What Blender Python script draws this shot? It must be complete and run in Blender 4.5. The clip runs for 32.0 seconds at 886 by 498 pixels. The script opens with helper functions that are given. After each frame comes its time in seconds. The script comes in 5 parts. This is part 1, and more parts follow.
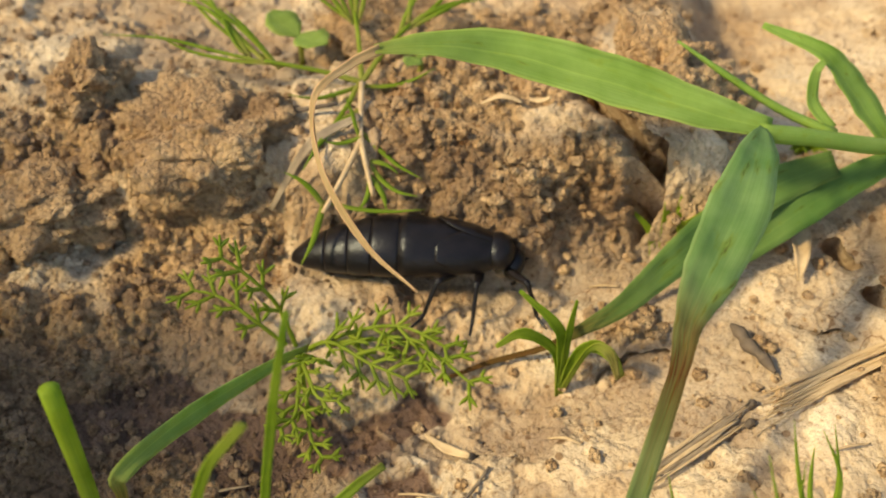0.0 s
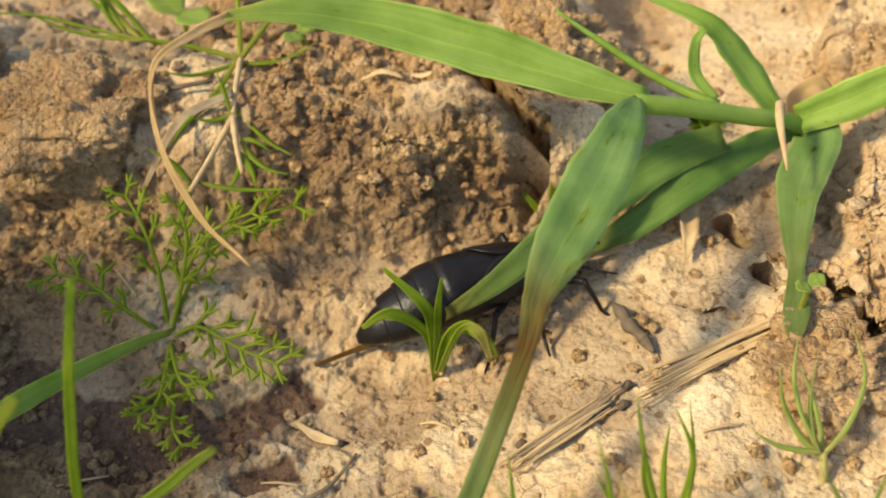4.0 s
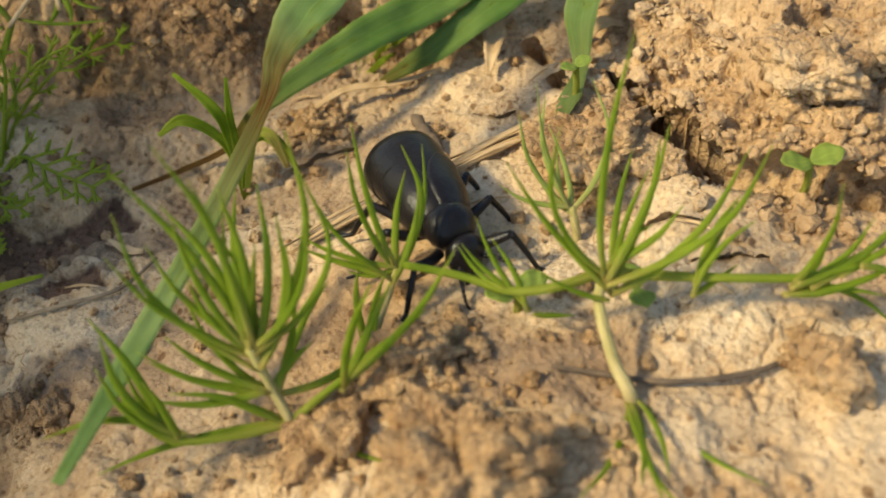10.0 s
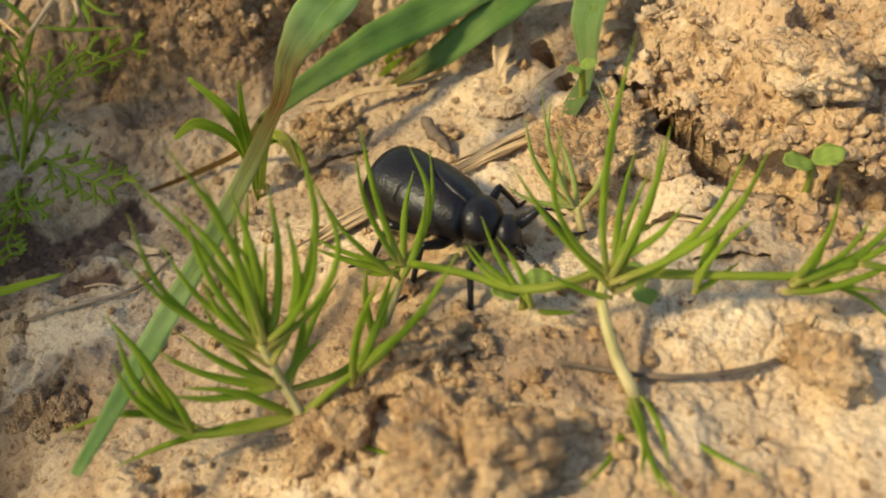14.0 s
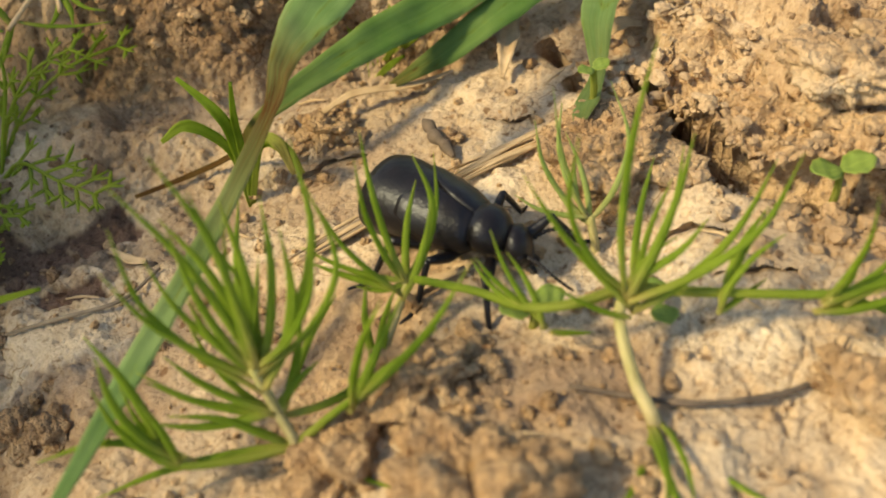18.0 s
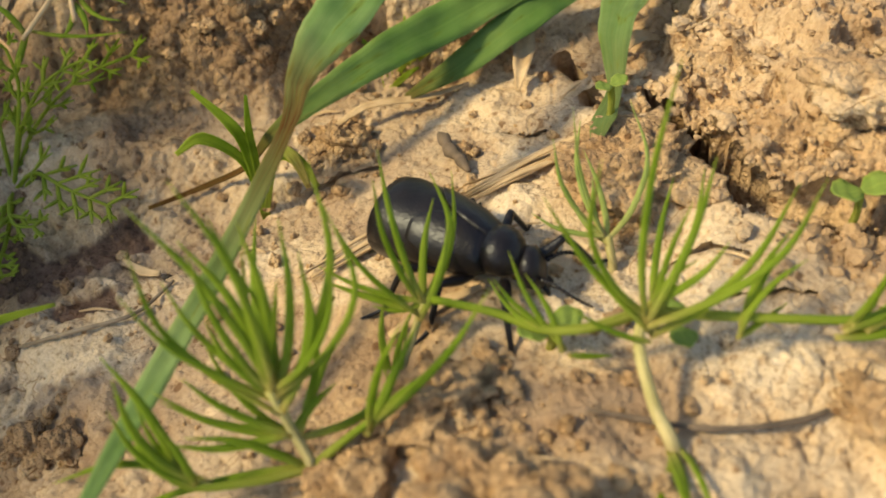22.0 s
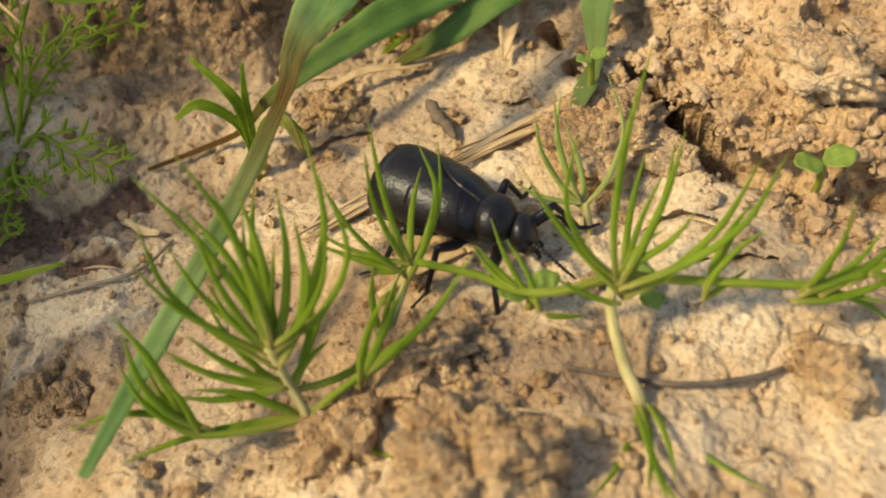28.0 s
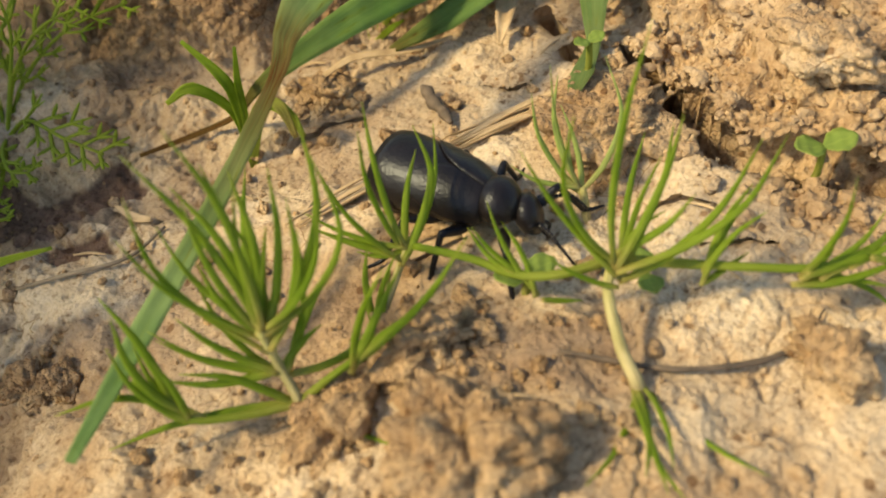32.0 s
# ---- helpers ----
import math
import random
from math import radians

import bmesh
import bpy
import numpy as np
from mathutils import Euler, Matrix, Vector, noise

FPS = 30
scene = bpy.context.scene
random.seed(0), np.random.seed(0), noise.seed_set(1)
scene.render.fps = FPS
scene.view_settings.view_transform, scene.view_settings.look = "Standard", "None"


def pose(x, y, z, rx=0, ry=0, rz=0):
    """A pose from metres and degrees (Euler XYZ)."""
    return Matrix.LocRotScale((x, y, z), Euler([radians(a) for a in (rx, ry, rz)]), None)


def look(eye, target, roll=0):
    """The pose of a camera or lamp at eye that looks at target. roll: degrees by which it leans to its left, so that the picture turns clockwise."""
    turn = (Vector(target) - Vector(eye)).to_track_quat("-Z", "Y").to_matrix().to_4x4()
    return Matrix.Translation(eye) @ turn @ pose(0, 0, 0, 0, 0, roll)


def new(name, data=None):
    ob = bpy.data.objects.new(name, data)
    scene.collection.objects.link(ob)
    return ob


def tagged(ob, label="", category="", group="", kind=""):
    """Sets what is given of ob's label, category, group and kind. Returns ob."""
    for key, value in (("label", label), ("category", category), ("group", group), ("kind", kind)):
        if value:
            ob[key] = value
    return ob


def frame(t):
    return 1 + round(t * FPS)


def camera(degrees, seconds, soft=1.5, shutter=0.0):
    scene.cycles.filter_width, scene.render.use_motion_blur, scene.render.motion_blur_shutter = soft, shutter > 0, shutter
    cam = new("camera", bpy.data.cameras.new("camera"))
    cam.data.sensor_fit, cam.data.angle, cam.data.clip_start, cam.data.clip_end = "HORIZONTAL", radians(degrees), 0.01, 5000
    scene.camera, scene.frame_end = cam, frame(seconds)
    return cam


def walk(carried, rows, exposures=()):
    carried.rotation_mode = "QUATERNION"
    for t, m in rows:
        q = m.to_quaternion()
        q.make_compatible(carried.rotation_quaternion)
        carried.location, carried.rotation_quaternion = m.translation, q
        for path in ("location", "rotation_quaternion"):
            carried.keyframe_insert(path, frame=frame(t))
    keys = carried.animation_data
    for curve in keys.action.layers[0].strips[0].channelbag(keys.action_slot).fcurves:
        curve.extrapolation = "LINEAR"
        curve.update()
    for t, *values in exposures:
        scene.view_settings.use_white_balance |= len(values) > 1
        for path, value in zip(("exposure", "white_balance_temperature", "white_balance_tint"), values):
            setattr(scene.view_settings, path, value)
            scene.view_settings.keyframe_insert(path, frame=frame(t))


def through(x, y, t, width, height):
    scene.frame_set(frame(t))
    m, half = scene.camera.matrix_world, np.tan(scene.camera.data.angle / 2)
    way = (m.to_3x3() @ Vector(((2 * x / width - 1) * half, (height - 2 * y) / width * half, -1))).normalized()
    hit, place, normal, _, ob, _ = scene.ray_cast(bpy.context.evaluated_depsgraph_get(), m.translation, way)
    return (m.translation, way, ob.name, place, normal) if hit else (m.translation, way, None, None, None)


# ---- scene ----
cam = camera(49.4, 32.0, soft=1.8)
PATH = [
    (0, -0.00211, 0.00295, 0.10163, 40.997, -1.052, 0.155),
    (0.5, -0.00087, 0.00285, 0.09906, 41.224, -0.661, 0.122),
    (1, -0.00032, 0.00220, 0.09854, 41.395, -0.664, 0.160),
    (1.5, -0.00059, 0.00254, 0.09825, 41.148, -0.821, 0.065),
    (2, -0.00107, 0.00308, 0.09848, 41.069, -0.884, -0.053),
    (2.5, -0.00059, 0.00277, 0.09744, 41.346, -0.759, 0.074),
    (3, 0.00037, 0.00398, 0.09520, 41.213, -0.950, -0.019),
    (3.5, 0.00530, 0.00384, 0.09471, 41.326, -0.957, -0.063),
    (4, 0.01468, 0.00339, 0.09550, 41.444, -0.975, -0.419),
    (4.5, 0.02178, 0.00387, 0.09775, 41.624, -0.656, -0.663),
    (6.5, 0.03901, 0.00212, 0.08473, 43.315, 3.597, 3.028),
    (7, 0.04256, 0.00180, 0.08355, 43.816, 3.813, 3.436),
    (7.5, 0.04489, -0.00028, 0.08201, 43.441, 3.268, 3.176),
    (8, 0.04590, -0.00303, 0.08226, 43.469, 2.319, 2.142),
    (8.5, 0.04832, -0.00650, 0.08348, 43.492, 1.724, 0.897),
    (9, 0.04689, -0.01272, 0.08249, 43.204, 1.959, 0.068),
    (9.5, 0.04672, -0.01718, 0.08036, 43.176, 1.760, -0.308),
    (10, 0.04581, -0.02166, 0.07793, 43.430, 1.779, -0.459),
    (10.5, 0.04656, -0.02356, 0.07832, 43.613, 2.255, -0.328),
    (11, 0.04768, -0.02396, 0.07881, 43.764, 2.432, -0.455),
    (11.5, 0.04729, -0.02405, 0.07889, 43.779, 2.404, -0.302),
    (12, 0.04687, -0.02405, 0.07888, 43.686, 2.289, -0.241),
    (12.5, 0.04630, -0.02346, 0.07870, 43.640, 2.371, -0.042),
    (13, 0.04612, -0.02318, 0.07886, 43.672, 2.470, 0.108),
    (13.5, 0.04656, -0.02278, 0.07971, 43.577, 2.534, 0.087),
    (14, 0.04692, -0.02365, 0.07933, 43.647, 2.556, 0.201),
    (14.5, 0.04549, -0.02314, 0.07943, 43.556, 2.496, 0.275),
    (15, 0.04479, -0.02331, 0.07978, 43.588, 2.684, 0.409),
    (15.5, 0.04402, -0.02358, 0.08053, 43.704, 2.408, 0.639),
    (17.5, 0.04419, -0.02086, 0.07844, 43.528, 2.376, 0.487),
    (18, 0.04566, -0.01747, 0.07581, 43.294, 2.297, -0.026),
    (18.5, 0.04656, -0.01615, 0.07483, 42.734, 2.577, -0.437),
    (19, 0.04612, -0.01575, 0.07567, 42.855, 2.691, -0.414),
    (19.5, 0.04658, -0.01507, 0.07495, 43.022, 2.594, -0.186),
    (20, 0.04569, -0.01474, 0.07604, 43.065, 2.415, -0.084),
    (20.5, 0.04590, -0.01495, 0.07543, 42.971, 2.334, -0.204),
    (21, 0.04440, -0.01457, 0.07517, 42.964, 2.144, -0.122),
    (21.5, 0.04439, -0.01484, 0.07697, 43.233, 2.172, 0.121),
    (22, 0.04439, -0.01537, 0.07707, 43.092, 2.194, 0.469),
    (22.5, 0.04390, -0.01486, 0.07630, 43.329, 2.234, 0.647),
    (23, 0.04441, -0.01445, 0.07646, 42.935, 2.082, 0.688),
    (23.5, 0.04378, -0.01700, 0.07995, 43.251, 2.177, 1.018),
    (24, 0.04399, -0.01960, 0.08293, 43.054, 1.868, 1.119),
    (24.5, 0.04352, -0.02001, 0.08289, 42.937, 1.575, 0.733),
    (25, 0.04392, -0.02004, 0.08207, 42.503, 1.697, 0.697),
    (25.5, 0.04458, -0.01949, 0.08108, 41.785, 1.984, 1.031),
    (27.5, 0.04449, -0.01850, 0.08254, 40.182, 1.843, 0.374),
    (28, 0.04492, -0.01857, 0.08284, 40.172, 1.421, 0.371),
    (28.5, 0.04429, -0.01866, 0.08297, 40.383, 1.318, 0.236),
    (29, 0.04471, -0.01899, 0.08246, 40.476, 1.377, 0.495),
    (29.5, 0.04539, -0.01916, 0.08144, 40.352, 1.337, 0.325),
    (30, 0.04530, -0.01909, 0.08140, 40.270, 1.370, 0.450),
    (30.5, 0.04496, -0.01864, 0.08156, 40.287, 1.316, 0.500),
    (31, 0.04511, -0.01850, 0.08086, 40.305, 1.344, 0.437),
    (31.5, 0.04513, -0.01868, 0.07986, 40.134, 1.186, 0.219),
    (32, 0.04507, -0.01869, 0.08054, 40.098, 1.233, 0.304),
]
EXPOSURES = [(0.0, 0.06, 8500, 7), (3.0, 0.06, 8500, 7), (4.5, 0.18, 8500, 7), (6.5, 0.10, 8500, 7), (8.0, 0.2, 8500, 7), (9.0, 0.04, 8500, 7), (15.0, 0.06, 8500, 7), (22.0, 0.08, 8500, 7), (32.0, 0.04, 8500, 7)]
walk(cam, [(t, pose(*p)) for t, *p in PATH], EXPOSURES)
cam.data.dof.use_dof, cam.data.dof.focus_distance, cam.data.dof.aperture_fstop = True, 0.118, 25.0

# ---- light ----
SUN = Vector((-1.0, -0.28, 0.95)).normalized()
world = bpy.data.worlds.new("sky")
scene.world = world
world.use_nodes = True
wn = world.node_tree
sky = wn.nodes.new("ShaderNodeTexSky")
sky.sky_type = "NISHITA"
sky.sun_disc = False
sky.sun_elevation = math.asin(SUN.z)
sky.sun_rotation = math.atan2(SUN.x, SUN.y)
wn.nodes["Background"].inputs[1].default_value = 0.225
wn.links.new(sky.outputs[0], wn.nodes["Background"].inputs[0])
sun = new("sun", bpy.data.lights.new("sun", "SUN"))
sun.data.energy, sun.data.angle, sun.data.color = 4.45, radians(8.0), (1.0, 0.86, 0.58)
sun.matrix_world = look(SUN * 2, (0, 0, 0))
scene.view_settings.exposure = 0.0


# ---- materials ----
def material(name, build):
    m = bpy.data.materials.new(name)
    m.use_nodes = True
    nt = m.node_tree
    build(nt, nt.nodes["Principled BSDF"])
    return m


def node(nt, kind, **inputs):
    n = nt.nodes.new(kind)
    for k, v in inputs.items():
        n.inputs[k.replace("_", " ")].default_value = v
    return n


def texture(nt, scale, detail=4.0, rough=0.6):
    co = nt.nodes.new("ShaderNodeTexCoord")
    n = node(nt, "ShaderNodeTexNoise", Scale=scale, Detail=detail, Roughness=rough)
    nt.links.new(co.outputs["Object"], n.inputs["Vector"])
    return n.outputs["Fac"]


def ramp(nt, fac, stops):
    r = nt.nodes.new("ShaderNodeValToRGB")
    el = r.color_ramp.elements
    while len(el) < len(stops):
        el.new(0.5)
    for e, (p, c) in zip(el, stops):
        e.position, e.color = p, (*c, 1)
    nt.links.new(fac, r.inputs[0])
    return r.outputs[0]


def mix(nt, fac, a, b, mode="MIX"):
    n = nt.nodes.new("ShaderNodeMix")
    n.data_type, n.blend_type = "RGBA", mode
    for sock, v in ((n.inputs[0], fac), (n.inputs[6], a), (n.inputs[7], b)):
        if isinstance(v, (int, float)):
            sock.default_value = v
        elif isinstance(v, tuple):
            sock.default_value = (*v, 1)
        else:
            nt.links.new(v, sock)
    return n.outputs[2]


def bump(nt, bsdf, height, strength, distance):
    b = node(nt, "ShaderNodeBump", Strength=strength, Distance=distance)
    nt.links.new(height, b.inputs["Height"])
    nt.links.new(b.outputs[0], bsdf.inputs["Normal"])


def cell_texture(nt, scale, feature="F1", warp=0.0):
    """Cells in space: the distance to the middle, and a grey of its own for each."""
    co = nt.nodes.new("ShaderNodeTexCoord")
    v = nt.nodes.new("ShaderNodeTexVoronoi")
    v.feature = feature
    v.inputs["Scale"].default_value = scale
    where = co.outputs["Object"]
    if warp:
        bend = node(nt, "ShaderNodeTexNoise", Scale=160.0)
        nt.links.new(where, bend.inputs["Vector"])
        moved = nt.nodes.new("ShaderNodeVectorMath")
        moved.operation = "MULTIPLY_ADD"
        moved.inputs[1].default_value = (warp, warp, warp)
        nt.links.new(bend.outputs["Color"], moved.inputs[0])
        nt.links.new(where, moved.inputs[2])
        where = moved.outputs[0]
    nt.links.new(where, v.inputs["Vector"])
    if feature == "DISTANCE_TO_EDGE":
        return v.outputs["Distance"], None
    return v.outputs["Distance"], v.outputs["Color"]


def weigh(nt, a, k, b):
    """a * k + b."""
    m = nt.nodes.new("ShaderNodeMath")
    m.operation = "MULTIPLY_ADD"
    for sock, v in zip(m.inputs, (a, k, b)):
        if isinstance(v, (int, float)):
            sock.default_value = v
        else:
            nt.links.new(v, sock)
    return m.outputs[0]


def attribute(nt, name):
    n = nt.nodes.new("ShaderNodeAttribute")
    n.attribute_name = name
    return n.outputs["Fac"]


def build_soil(nt, bsdf):
    crust, bare_and_shade, edge = attribute(nt, "crust"), attribute(nt, "bare_and_shade"), attribute(nt, "edge")
    big, fine = texture(nt, 70, 5, 0.6), texture(nt, 900, 5, 0.7)
    grain, own = cell_texture(nt, 1250)
    small, own_small = cell_texture(nt, 2700)
    # crumbly soil: tan to brown granules
    crumb = ramp(nt, big, [(0.3, (0.35, 0.22, 0.125)), (0.5, (0.54, 0.37, 0.22)), (0.72, (0.70, 0.52, 0.33))])
    tones = ramp(nt, own, [(0.25, (0.62, 0.54, 0.47)), (0.5, (0.98, 0.97, 0.95)), (0.78, (1.28, 1.22, 1.12))])
    crumb = mix(nt, 0.75, crumb, tones, "MULTIPLY")
    # smooth crust: pale, pinkish where it is thin
    pale = ramp(nt, big, [(0.3, (0.475, 0.38, 0.28)), (0.5, (0.625, 0.525, 0.395)), (0.72, (0.77, 0.675, 0.535))])
    stain = ramp(nt, texture(nt, 32, 6, 0.65), [(0.40, (0.74, 0.64, 0.55)), (0.50, (0.93, 0.88, 0.83)), (0.60, (1, 1, 1))])
    pale = mix(nt, 1.0, pale, stain, "MULTIPLY")
    pale = mix(nt, 0.35, pale, ramp(nt, own_small, [(0.3, (0.78, 0.73, 0.68)), (0.6, (1.05, 1.04, 1.03))]), "MULTIPLY")
    base = mix(nt, crust, crumb, pale)
    # dark tone for soil without crust and for shade put into the colour
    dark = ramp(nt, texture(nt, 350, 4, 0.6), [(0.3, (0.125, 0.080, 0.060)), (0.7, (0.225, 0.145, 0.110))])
    base = mix(nt, bare_and_shade, base, dark)
    # scattered brown granules and pits, of uneven size
    dots, whose = cell_texture(nt, 400)
    specks = ramp(nt, weigh(nt, whose, 0.55, dots), [(0.27, (0.38, 0.265, 0.185)), (0.34, (1, 1, 1))])
    base = mix(nt, 0.8, base, specks, "MULTIPLY")
    peppers, whose_small = cell_texture(nt, 1000)
    base = mix(nt, 0.55, base, ramp(nt, weigh(nt, whose_small, 0.55, peppers), [(0.26, (0.42, 0.32, 0.25)), (0.36, (1, 1, 1))]), "MULTIPLY")
    # darker lines along the rims of flakes and along hair cracks
    base = mix(nt, edge, base, mix(nt, 1.0, base, (0.50, 0.38, 0.29), "MULTIPLY"))
    net, _ = cell_texture(nt, 120, "DISTANCE_TO_EDGE", 0.008)
    hair = ramp(nt, net, [(0.004, (0.55, 0.45, 0.37)), (0.014, (1, 1, 1))])
    here = ramp(nt, texture(nt, 55, 3), [(0.55, (0, 0, 0)), (0.61, (1, 1, 1))])
    base = mix(nt, here, base, mix(nt, 1.0, base, hair, "MULTIPLY"))
    spots = ramp(nt, fine, [(0.30, (0.50, 0.43, 0.38)), (0.42, (0.93, 0.91, 0.89)), (0.65, (1.0, 1.0, 1.0))])
    nt.links.new(mix(nt, 1.0, base, spots, "MULTIPLY"), bsdf.inputs["Base Color"])
    bsdf.inputs["Roughness"].default_value = 0.9
    bsdf.inputs["Specular IOR Level"].default_value = 0.25
    relief = weigh(nt, grain, -0.9, weigh(nt, small, -0.45, texture(nt, 1500, 6, 0.7)))
    soft = nt.nodes.new("ShaderNodeMapRange")
    soft.inputs["To Min"].default_value, soft.inputs["To Max"].default_value = 1.0, 0.42
    nt.links.new(crust, soft.inputs["Value"])
    b = node(nt, "ShaderNodeBump", Distance=0.0010)
    nt.links.new(soft.outputs[0], b.inputs["Strength"])
    nt.links.new(relief, b.inputs["Height"])
    nt.links.new(b.outputs[0], bsdf.inputs["Normal"])


def build_leaf(lo, hi, tip=(0.42, 0.25, 0.09), through=0.42, gloss=0.5, spotty=0.0):
    def build(nt, bsdf):
        dry, across, run, rim = [nt.nodes.new("ShaderNodeAttribute") for _ in range(4)]
        dry.attribute_name, across.attribute_name, run.attribute_name, rim.attribute_name = "along", "across", "run", "rim"
        def streaks(u, v, detail=3.0):
            xyz = nt.nodes.new("ShaderNodeCombineXYZ")
            for source, k, sock in ((across, u, xyz.inputs[0]), (run, v, xyz.inputs[1])):
                m = nt.nodes.new("ShaderNodeMath")
                m.operation = "MULTIPLY"
                m.inputs[1].default_value = k
                nt.links.new(source.outputs["Fac"], m.inputs[0])
                nt.links.new(m.outputs[0], sock)
            n = node(nt, "ShaderNodeTexNoise", Scale=1.0, Detail=detail)
            nt.links.new(xyz.outputs[0], n.inputs["Vector"])
            return n.outputs["Fac"]
        base = ramp(nt, texture(nt, 110, 4), [(0.3, lo), (0.7, hi)])
        vein = ramp(nt, streaks(16, 1.5, 2.0), [(0.35, (0.72, 0.78, 0.66)), (0.6, (1.0, 1.0, 1.0)), (0.75, (1.12, 1.08, 1.15))])
        base = mix(nt, 0.4, base, vein, "MULTIPLY")
        margin = ramp(nt, rim.outputs["Fac"], [(0.0, (1.25, 1.18, 1.2)), (0.07, (1, 1, 1)), (0.86, (1, 1, 1)), (0.95, (1.55, 1.35, 1.5))])
        base = mix(nt, 1.0, base, margin, "MULTIPLY")
        if spotty:
            spots = ramp(nt, streaks(2.2, 13, 4.0), [(0.27, (0.45, 0.28, 0.14)), (0.34, (1.0, 0.9, 0.6)), (0.42, (1, 1, 1))])
            base = mix(nt, spotty, base, spots, "MULTIPLY")
        worn = nt.nodes.new("ShaderNodeMath")
        worn.operation = "MULTIPLY_ADD"
        worn.use_clamp = True
        worn.inputs[1].default_value = 1.0
        jag = nt.nodes.new("ShaderNodeMath")
        jag.operation = "MULTIPLY_ADD"
        jag.inputs[1].default_value, jag.inputs[2].default_value = 0.9, -0.45
        nt.links.new(streaks(5, 10), jag.inputs[0])
        gate = nt.nodes.new("ShaderNodeMath")
        gate.operation = "MULTIPLY"
        nt.links.new(jag.outputs[0], gate.inputs[0])
        nt.links.new(dry.outputs["Fac"], gate.inputs[1])
        nt.links.new(dry.outputs["Fac"], worn.inputs[0])
        nt.links.new(gate.outputs[0], worn.inputs[2])
        dead = ramp(nt, streaks(7, 5), [(0.35, (tip[0] * 0.45, tip[1] * 0.4, tip[2] * 0.4)), (0.6, tip)])
        base = mix(nt, worn.outputs[0], base, dead)
        nt.links.new(base, bsdf.inputs["Base Color"])
        nt.links.new(weigh(nt, worn.outputs[0], 0.95 - gloss, gloss), bsdf.inputs["Roughness"])
        nt.links.new(weigh(nt, worn.outputs[0], -0.24, 0.28), bsdf.inputs["Specular IOR Level"])
        tr = nt.nodes.new("ShaderNodeBsdfTranslucent")
        ms = nt.nodes.new("ShaderNodeMixShader")
        ms.inputs[0].default_value = through
        nt.links.new(base, tr.inputs[0])
        nt.links.new(bsdf.outputs[0], ms.inputs[1])
        nt.links.new(tr.outputs[0], ms.inputs[2])
        nt.links.new(ms.outputs[0], nt.nodes["Material Output"].inputs[0])
        bump(nt, bsdf, streaks(26, 1.0, 2.0), 0.5, 0.0002)
    return build


def build_plain(lo, hi, scale=300, rough=0.8, bumpy=0.4):
    def build(nt, bsdf):
        nt.links.new(ramp(nt, texture(nt, scale, 5), [(0.3, lo), (0.7, hi)]), bsdf.inputs["Base Color"])
        bsdf.inputs["Roughness"].default_value = rough
        bump(nt, bsdf, texture(nt, scale * 4, 5), bumpy, 0.0004)
    return build


def build_beetle(nt, bsdf):
    nt.links.new(ramp(nt, texture(nt, 500, 4), [(0.3, (0.006, 0.005, 0.006)), (0.7, (0.014, 0.011, 0.012))]), bsdf.inputs["Base Color"])
    bsdf.inputs["Roughness"].default_value = 0.36
    bsdf.inputs["Specular IOR Level"].default_value = 0.36
    bsdf.inputs["Specular Tint"].default_value = (0.72, 0.84, 1.0, 1.0)
    pores = nt.nodes.new("ShaderNodeTexVoronoi")
    pores.inputs["Scale"].default_value = 2600
    co = nt.nodes.new("ShaderNodeTexCoord")
    nt.links.new(co.outputs["Object"], pores.inputs["Vector"])
    both = nt.nodes.new("ShaderNodeMath")
    both.operation = "MULTIPLY_ADD"
    both.inputs[1].default_value = 0.35
    nt.links.new(pores.outputs["Distance"], both.inputs[0])
    nt.links.new(texture(nt, 900, 5, 0.65), both.inputs[2])
    bump(nt, bsdf, both.outputs[0], 0.2, 0.0004)


SOIL = material("dry_clay", build_soil)
BLADE = material("wheat_leaf", build_leaf((0.21, 0.38, 0.065), (0.38, 0.57, 0.16), (0.36, 0.19, 0.07), spotty=0.6))
WAXY = material("waxy_wheat_leaf", build_leaf((0.11, 0.25, 0.07), (0.23, 0.38, 0.15), (0.13, 0.034, 0.014), 0.32, 0.5, 1.0))
BLUE_BLADE = material("bluish_wheat_leaf", build_leaf((0.08, 0.20, 0.045), (0.17, 0.31, 0.09), (0.17, 0.075, 0.03), 0.3, spotty=0.9))
DRYLEAF = material("dry_leaf", build_leaf((0.50, 0.36, 0.19), (0.70, 0.53, 0.32), (0.45, 0.28, 0.12)))
PALE_NEEDLE = material("pale_needle_leaf", build_leaf((0.30, 0.42, 0.10), (0.46, 0.56, 0.20), (0.66, 0.58, 0.30), 0.4, 0.6))
NEEDLE = material("needle_leaf", build_leaf((0.165, 0.30, 0.018), (0.335, 0.47, 0.055), (0.66, 0.58, 0.22), 0.52, 0.55))
FERN = material("feathery_leaf", build_leaf((0.27, 0.40, 0.035), (0.44, 0.55, 0.09), through=0.5))
STEM = material("plant_stem", build_leaf((0.36, 0.40, 0.10), (0.50, 0.50, 0.20), (0.62, 0.50, 0.34), 0.15))
STRAW = material("straw", build_plain((0.36, 0.25, 0.14), (0.62, 0.47, 0.30)))
GREYSTRAW = material("grey_straw", build_plain((0.15, 0.115, 0.085), (0.36, 0.29, 0.21)))
DARKWOOD = material("dark_bark", build_plain((0.05, 0.04, 0.035), (0.16, 0.12, 0.09)))
SHELL = material("beetle_shell", build_beetle)


